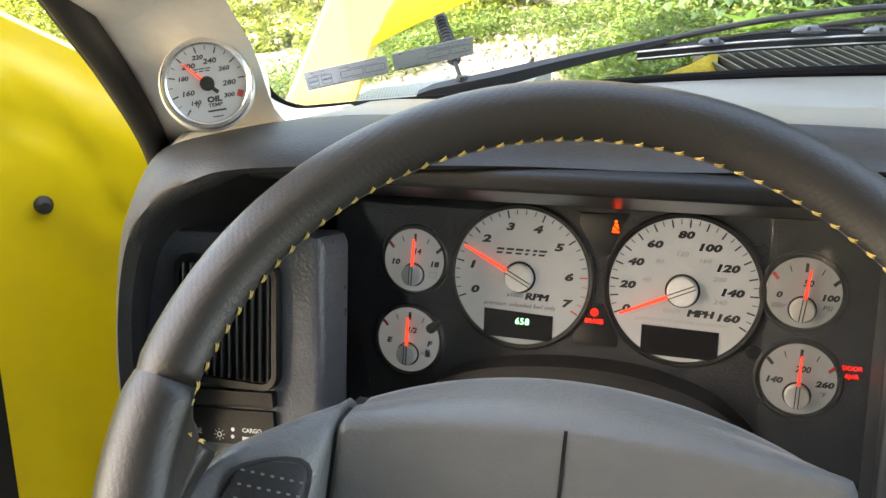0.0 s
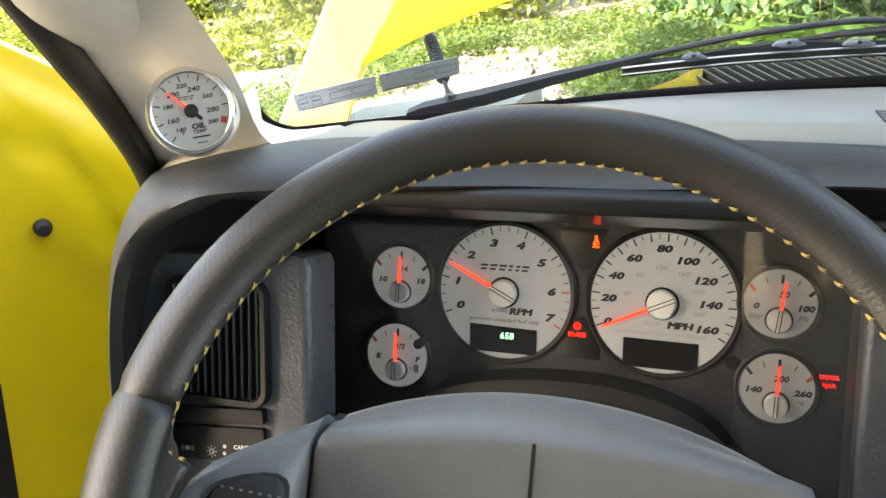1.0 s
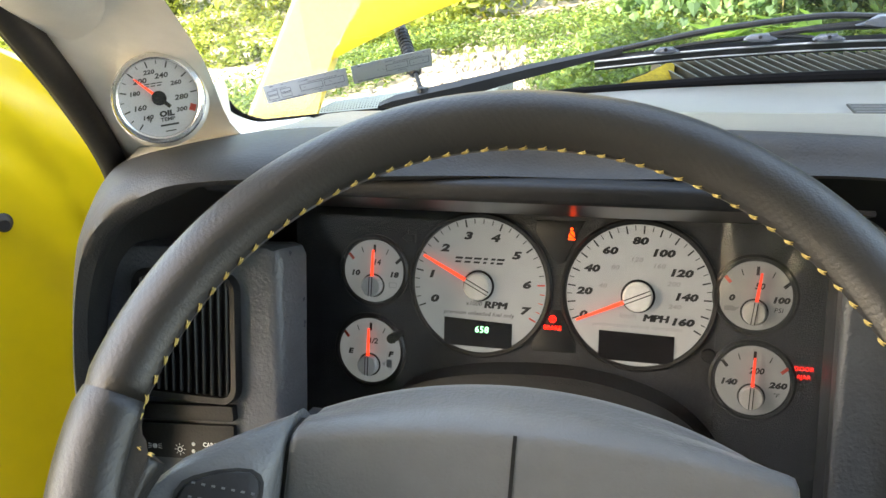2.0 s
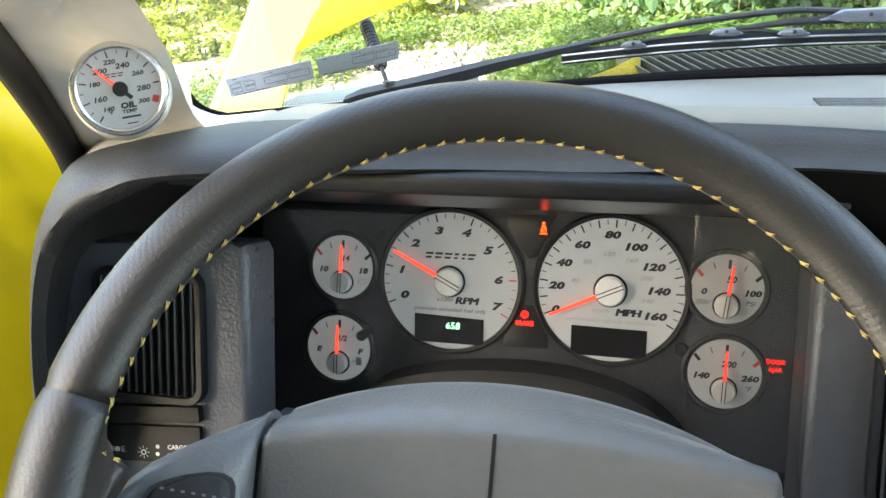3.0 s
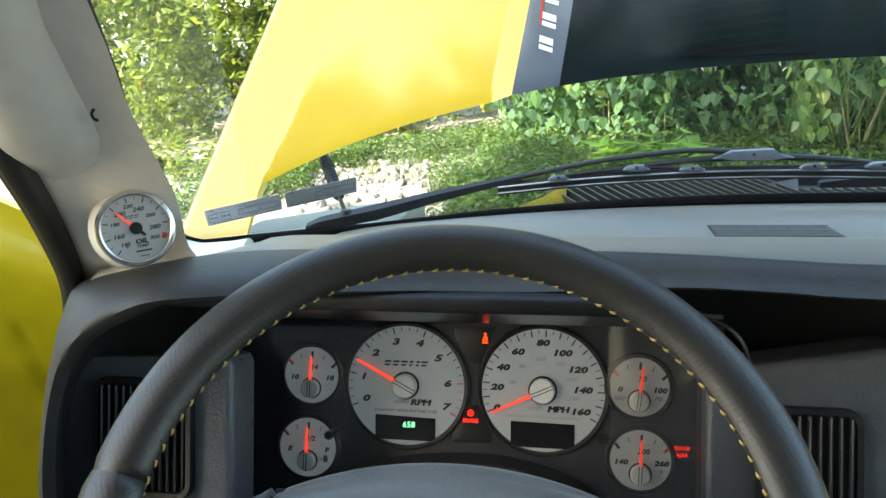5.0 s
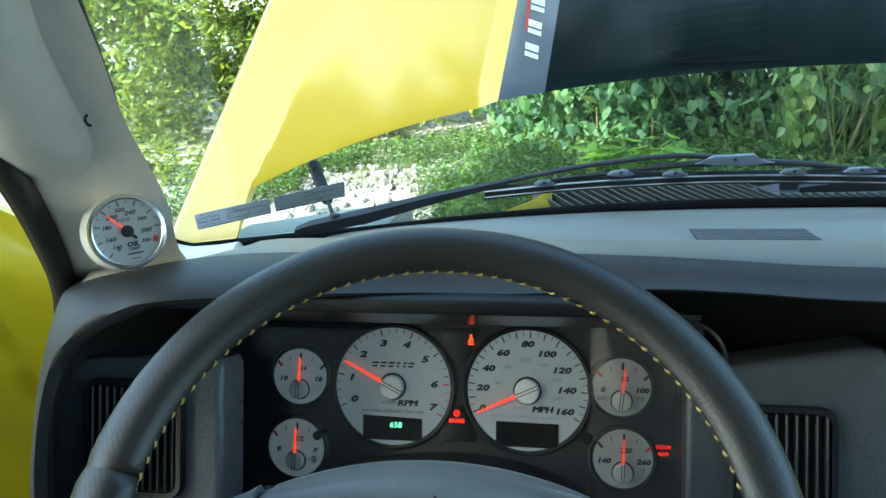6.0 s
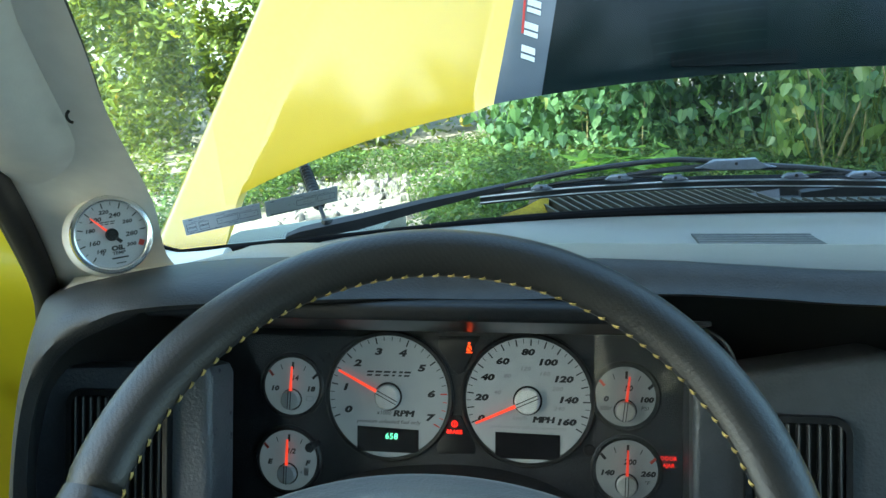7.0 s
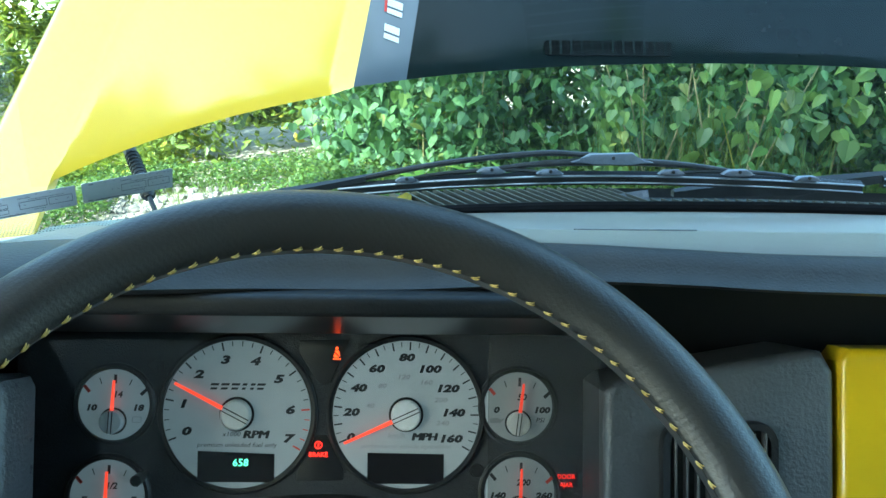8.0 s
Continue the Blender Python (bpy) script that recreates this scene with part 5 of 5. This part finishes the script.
write("°F", 0.0032, pose(-0.0092, -0.0140, 0.0016), INK, gauge, "lettering", 0.1, 0.0001, 1.1)
bar(0.0120, 0.0012, pose(0.0030, -0.0182, 0.0015), INK, gauge, "maker_bar")
bar(0.0070, 0.0007, pose(0.0030, -0.0222, 0.0015), INK, gauge, "maker_bar")
for dx in (-0.0062, -0.0022, 0.0018):
    bar(0.0034, 0.0007, pose(dx + 0.0005, 0.0100, 0.0015), INK, gauge, "emblem_shape", 0.5)
    bar(0.0028, 0.0007, pose(dx, 0.0084, 0.0015), INK, gauge, "emblem_shape", 0.5)
part("needle", prism([(0, -0.0010), (0.0195, -0.0004), (0.0195, 0.0004), (0, 0.0010)], 0.0008, pose(0, 0, 0.0030, 0, 0, 132)), NEEDLE, gauge, smooth=False)
part("needle_tail", prism([(-0.0090, -0.0013), (0, -0.0013), (0, 0.0013), (-0.0090, 0.0013)], 0.0010, pose(0, 0, 0.0030, 0, 0, 132)), BLACK, gauge, smooth=False)
part("needle_hub", lathe([(0.0048, 0.0016), (0.0048, 0.0042), (0.0042, 0.0050), (0, 0.0052)], 32), DARK, gauge)
gl_ = part("glass", lathe([(0.0257, 0.0052), (0, 0.0053)], 48), LENS, gauge)
gl_.visible_shadow = False

# ---- two stickers on the windscreen ----
SR_ = Vector((0.068, 0.035, 0.0105)).normalized()
SF = plane_frame((-0.237, 0.8345, 1.4345), SR_, SR_.cross(Vector((0, -0.73, 0.68))))


def sticker(x0, w, h, first):
    m = SF @ pose(x0 + w / 2, -h / 2, 0.001)
    s = thing("inspection_sticker", "grey paper inspection sticker on the windscreen" if first else "grey paper sticker with ruled boxes and scrawl", "sticker", m, "windscreen stickers")
    part("sheet", prism(rounded(w, h, 0.001, 2), 0.0003), PAPER, s, smooth=False)
    def box(cx, cy, bw, bh, t=0.0004):
        for dx, dy, ww, hh in ((0, bh / 2, bw, t), (0, -bh / 2, bw, t), (bw / 2, 0, t, bh), (-bw / 2, 0, t, bh)):
            bar(ww, hh, pose(cx + dx, cy + dy, 0.0004), PAPER_INK, s, "rule")
    write("STICKER EXPIRES LAST DAY OF", 0.0020, pose(w * 0.20, h * 0.22, 0.0005), PAPER_INK, s, "print", 0, 0.00005)
    write("ODOMETER", 0.0018, pose(-w * 0.02, h * 0.33, 0.0005), PAPER_INK, s, "print", 0, 0.00005)
    write("STATION #", 0.0018, pose(w * 0.12, -h * 0.30, 0.0005), PAPER_INK, s, "print", 0, 0.00005)
    box(w * 0.06, -h * 0.03, w * 0.27, h * 0.34)
    box(w * 0.34, -h * 0.03, w * 0.24, h * 0.34)
    if first:
        write("WHEELS PULLED", 0.0018, pose(-w * 0.32, h * 0.24, 0.0005), PAPER_INK, s, "print", 0, 0.00005)
        for a, b in ((-0.41, 0.06), (-0.25, 0.06), (-0.41, -0.20), (-0.25, -0.20)):
            box(w * a, h * b, w * 0.12, h * 0.20)
    r = random.Random(4 if first else 5)
    for k in range(26):
        row = k % 3
        bar(0.0016 * r.uniform(0.5, 1.4), 0.00028, pose(w * r.uniform(-0.35, 0.45), h * (0.41, -0.02, -0.40)[row] + r.uniform(-0.0008, 0.0008), 0.0005, 0, 0, r.uniform(-55, 55)), PAPER_INK, s, "scrawl")
    for cx, cy, ww in ((-0.46, -0.40, 0.06), (-0.24, -0.42, 0.34), (-0.44, 0.41, 0.05)):
        bar(w * ww, 0.0009, pose(w * cx + 0.003, h * cy, 0.0005), PAPER_INK, s, "print_bar")
    return s


sticker(-0.0775, 0.0770, 0.0262, True)
sticker(0.0045, 0.0760, 0.0258, False)

# ---- steering wheel ----
TILT_W = 43.67
wheel_m = Matrix.Translation((0.0304, 0.3594, 1.3494)) @ pose(0, 0, 0, 90 - TILT_W, 0, 0) @ pose(0, 0, 0, 0, 9.34, 0)
wheel = thing("steering_wheel", "black leather steering wheel with yellow stitching", "steering wheel", wheel_m)
RM, RT = 0.1637, 0.0152


def rim_point(ang, tube_ang, rt=RT):
    """ang round the wheel, 90 at the top; tube_ang round the rim, 0 outwards, 90 to the driver."""
    out = rt * math.cos(radians(tube_ang))
    up = rt * 1.06 * math.sin(radians(tube_ang))
    if out > 0:
        out *= 1 + 0.22 * abs(math.cos(radians(ang)))
    short = -(0.0083 + 0.0020 * max(0.0, math.sin(radians(ang))) ** 3) * rt / RT - (out * 0.894 + up * 0.447)
    if short > 0:
        out, up = out + short * 0.894, up + short * 0.447
    return Vector(((RM + out) * math.cos(radians(ang)), (RM + out) * math.sin(radians(ang)), up))


def rim_piece(name, a0, a1, mat, fat=0.0, label=""):
    n = max(8, int(abs(a1 - a0) / 2.5))
    rings = []
    for i in range(n + 1):
        u = i / n
        swell = RT + fat - 0.0012 * (max(0, 1 - u * n / 1.0) + max(0, 1 - (1 - u) * n / 1.0))
        rings.append([rim_point(a0 + (a1 - a0) * u, 360 * k / 40, swell) for k in range(40)])
    return part(name, loft(rings), mat, wheel, label, angle=80)


rim_piece("rim_top", 6.5, 173.3, LEATHER, 0, "smooth black leather upper rim")
rim_piece("rim_grip", 173.0, 232, LEATHER, 0.0006, "black leather side grip")
rim_piece("rim_grip", -48, 6.8, LEATHER, 0.0006, "black leather side grip")
rim_piece("rim_bottom", 231.7, 312.3, LEATHER)
for s_ in (-1, 1):
    web = [(s_ * x, y) for x, y in ((-0.166, 0.026), (-0.1545, 0.024), (-0.1525, 0.010), (-0.1505, 0.0040), (-0.1470, 0.0008), (-0.1420, -0.0012), (-0.1385, -0.0030), (-0.1385, -0.0060), (-0.1415, -0.0138), (-0.1440, -0.025), (-0.1470, -0.066), (-0.166, -0.05))]
    bm = prism(web if s_ > 0 else web[::-1], 0.009, pose(0, 0, -0.001), 0.004, 4)
    part("rim_web", bm, LEATHER, wheel, "black leather web between rim and spoke", angle=60)

# stitches: a slanted pair of threads each, round the inner side of the rim
st = bmesh.new()
for s_ in (-1, 1):
    tube([(-0.0019, s_ * 0.00005, 0.0), (-0.0008, s_ * 0.00028, 0.0005), (0.0007, s_ * 0.00042, 0.0006), (0.0017, s_ * 0.0006, 0.0)], [0.00026, 0.00038, 0.00038, 0.00026], 6, bm=st)
st_mesh = bpy.data.meshes.new("stitch")
st.to_mesh(st_mesh)
st.free()
st_mesh.materials.append(THREAD)
for k in range(53):
    a = 7.5 + 165.0 * k / 52
    ta = 26.6 + math.degrees(math.acos(-(0.0083 + 0.0020 * math.sin(radians(a)) ** 3) / 0.0155))
    p = rim_point(a, ta, RT + 0.0001)
    tang = Vector((math.sin(radians(a)), -math.cos(radians(a)), 0))
    nrm = Vector((math.cos(radians(ta)) * math.cos(radians(a)), math.cos(radians(ta)) * math.sin(radians(a)), math.sin(radians(ta))))
    shared("stitch", st_mesh, plane_frame(p, tang, nrm) @ pose(0, 0, 0, 0, 0, 18 + 4 * math.sin(k * 2.3)), wheel)

path = smooth_line([(-0.1510, 0.0175, 0.0050), (-0.1500, 0.0075, 0.0060), (-0.1470, 0.0010, 0.0072), (-0.1370, -0.0020, 0.0072)], 4)
for s_ in (-1, 1):
    for k in range(0, len(path) - 1, 1):
        p = Vector((path[k].x * -s_, path[k].y, path[k].z))
        t_ = Vector(((path[k + 1].x - path[k].x) * -s_, path[k + 1].y - path[k].y, 0))
        if k % 2 == 0:
            shared("stitch", st_mesh, plane_frame(p, t_, (0.15 * s_, 0.5, 0.85)), wheel)

# spokes, hub cover with its seam
for s_ in (-1, 1):
    rings = []
    for x, top, zf in ((0.1018, 0.0332, -0.0305), (0.1024, 0.0345, -0.0285), (0.106, 0.0300, -0.0245), (0.118, 0.0215, -0.0180), (0.130, 0.0125, -0.0120), (0.140, 0.0040, -0.0070), (0.1475, -0.0060, -0.0035)):
        low, zb = -0.062, zf - 0.030
        ring = []
        for k in range(32):
            a = 2 * math.pi * k / 32
            c_, s2 = math.cos(a), math.sin(a)
            sq = (abs(c_) ** 4 + abs(s2) ** 4) ** -0.25
            y = (top + low) / 2 + (top - low) / 2 * s2 * sq
            ring.append((s_ * x, y, (zf + zb) / 2 + (zf - zb) / 2 * c_ * sq - 0.010 * max(0.0, 1 - (top - y) / 0.014)))
        rings.append(ring)
    sp = part("spoke", loft(rings), PAD, wheel, "dark grey moulded spoke", angle=60)
    key = [(s_ * x, y) for x, y in ((0.1035, -0.0080), (0.1042, -0.0035), (0.1060, -0.0008), (0.1095, 0.0006), (0.1150, 0.0000), (0.1225, -0.0024), (0.1300, -0.0062), (0.1335, -0.0090), (0.1352, -0.0130), (0.1355, -0.0180), (0.1355, -0.050), (0.1035, -0.050))]
    tiltm = pose(s_ * 0.118, 0, -0.0160, 0, s_ * -24, 0) @ pose(-s_ * 0.118, 0, 0)
    part("switch_frame", prism([(x + (x - s_ * 0.118) * 0.09, y + (0.0015 if y > -0.02 else -0.0015)) for x, y in key], 0.0008, tiltm), BLACK, sp)
    part("switch", prism(key, 0.0026, tiltm, 0.0014), DARK, sp, "dark rubber switch pad with small dots")
    for r_ in range(3):
        for c2 in range(7):
            bar(0.0015, 0.0009, tiltm @ pose(s_ * (0.1065 + 0.0040 * c2), -0.0075 - 0.0055 * r_, 0.0027), PAD, sp, "dot")


def pad_top(x):
    return 0.0628 - 2.05 * (x - 0.005) ** 2 - 18 * (x - 0.005) ** 4


def pad_crease(x):
    return 0.0335 - 0.95 * (x - 0.012) ** 2 + 0.03 * x


rings = []
xs_pad = [-0.1004, -0.1003, -0.0999, -0.0990, -0.0972] + [-0.095 + 0.195 * i / 24 for i in range(25)] + [0.104, 0.1072, 0.1086, 0.109]
for x in xs_pad:
    t_, f_ = pad_top(x), pad_crease(x)
    end = min(abs(x + 0.1005), abs(x - 0.1094))
    inset = 0.005 * max(0.0, 1 - end / 0.0032) ** 2
    ring = [(t_ - inset, -0.105), (t_ - inset, -0.070), (t_ - 0.001 - inset, -0.063), (t_ - 0.004 - inset, -0.057), (t_ - 0.010 - inset, -0.051), ((t_ + f_) / 2 + 0.0015 - inset, -0.0425),
            (f_ + 0.006 - inset, -0.0325 - inset), (f_ + 0.002, -0.0296 - inset), (f_ - 0.001, -0.0284 - inset), (f_ - 0.004, -0.0288 - inset), (f_ - 0.03, -0.0395 - inset), (-0.03, -0.0545 - inset), (-0.07, -0.072 - inset), (-0.10, -0.083 - inset), (-0.108, -0.095), (-0.108, -0.115)]
    rings.append([(x, y, c_) for y, c_ in ring])
gap_rings = [[(x, y - 0.0045, c_ - 0.0045) for _, y, c_ in rings[6]] for x in (-0.1035, -0.0990)]
part("side_gap", loft(gap_rings), BLACK, wheel, angle=60)
part("airbag_cover", loft(rings), PAD, wheel, "grey grained airbag cover with a centre seam", angle=60)
pts = [(-0.005 + 0.03 * (0.031 - y), y, pz) for y, pz in ((0.0330, -0.0284), (0.029, -0.0290), (0.020, -0.0326), (0.003, -0.0395), (-0.03, -0.0542), (-0.06, -0.0672))]
part("seam", loft([[(x - 0.0008, y, z - 0.002), (x + 0.0008, y, z - 0.002), (x + 0.0008, y, z + 0.0004), (x - 0.0008, y, z + 0.0004)] for x, y, z in pts]), BLACK, wheel)
part("column_shroud", lathe([(0.055, -0.30), (0.062, -0.20), (0.060, -0.13), (0.05, -0.10)], 32), DARK, wheel)
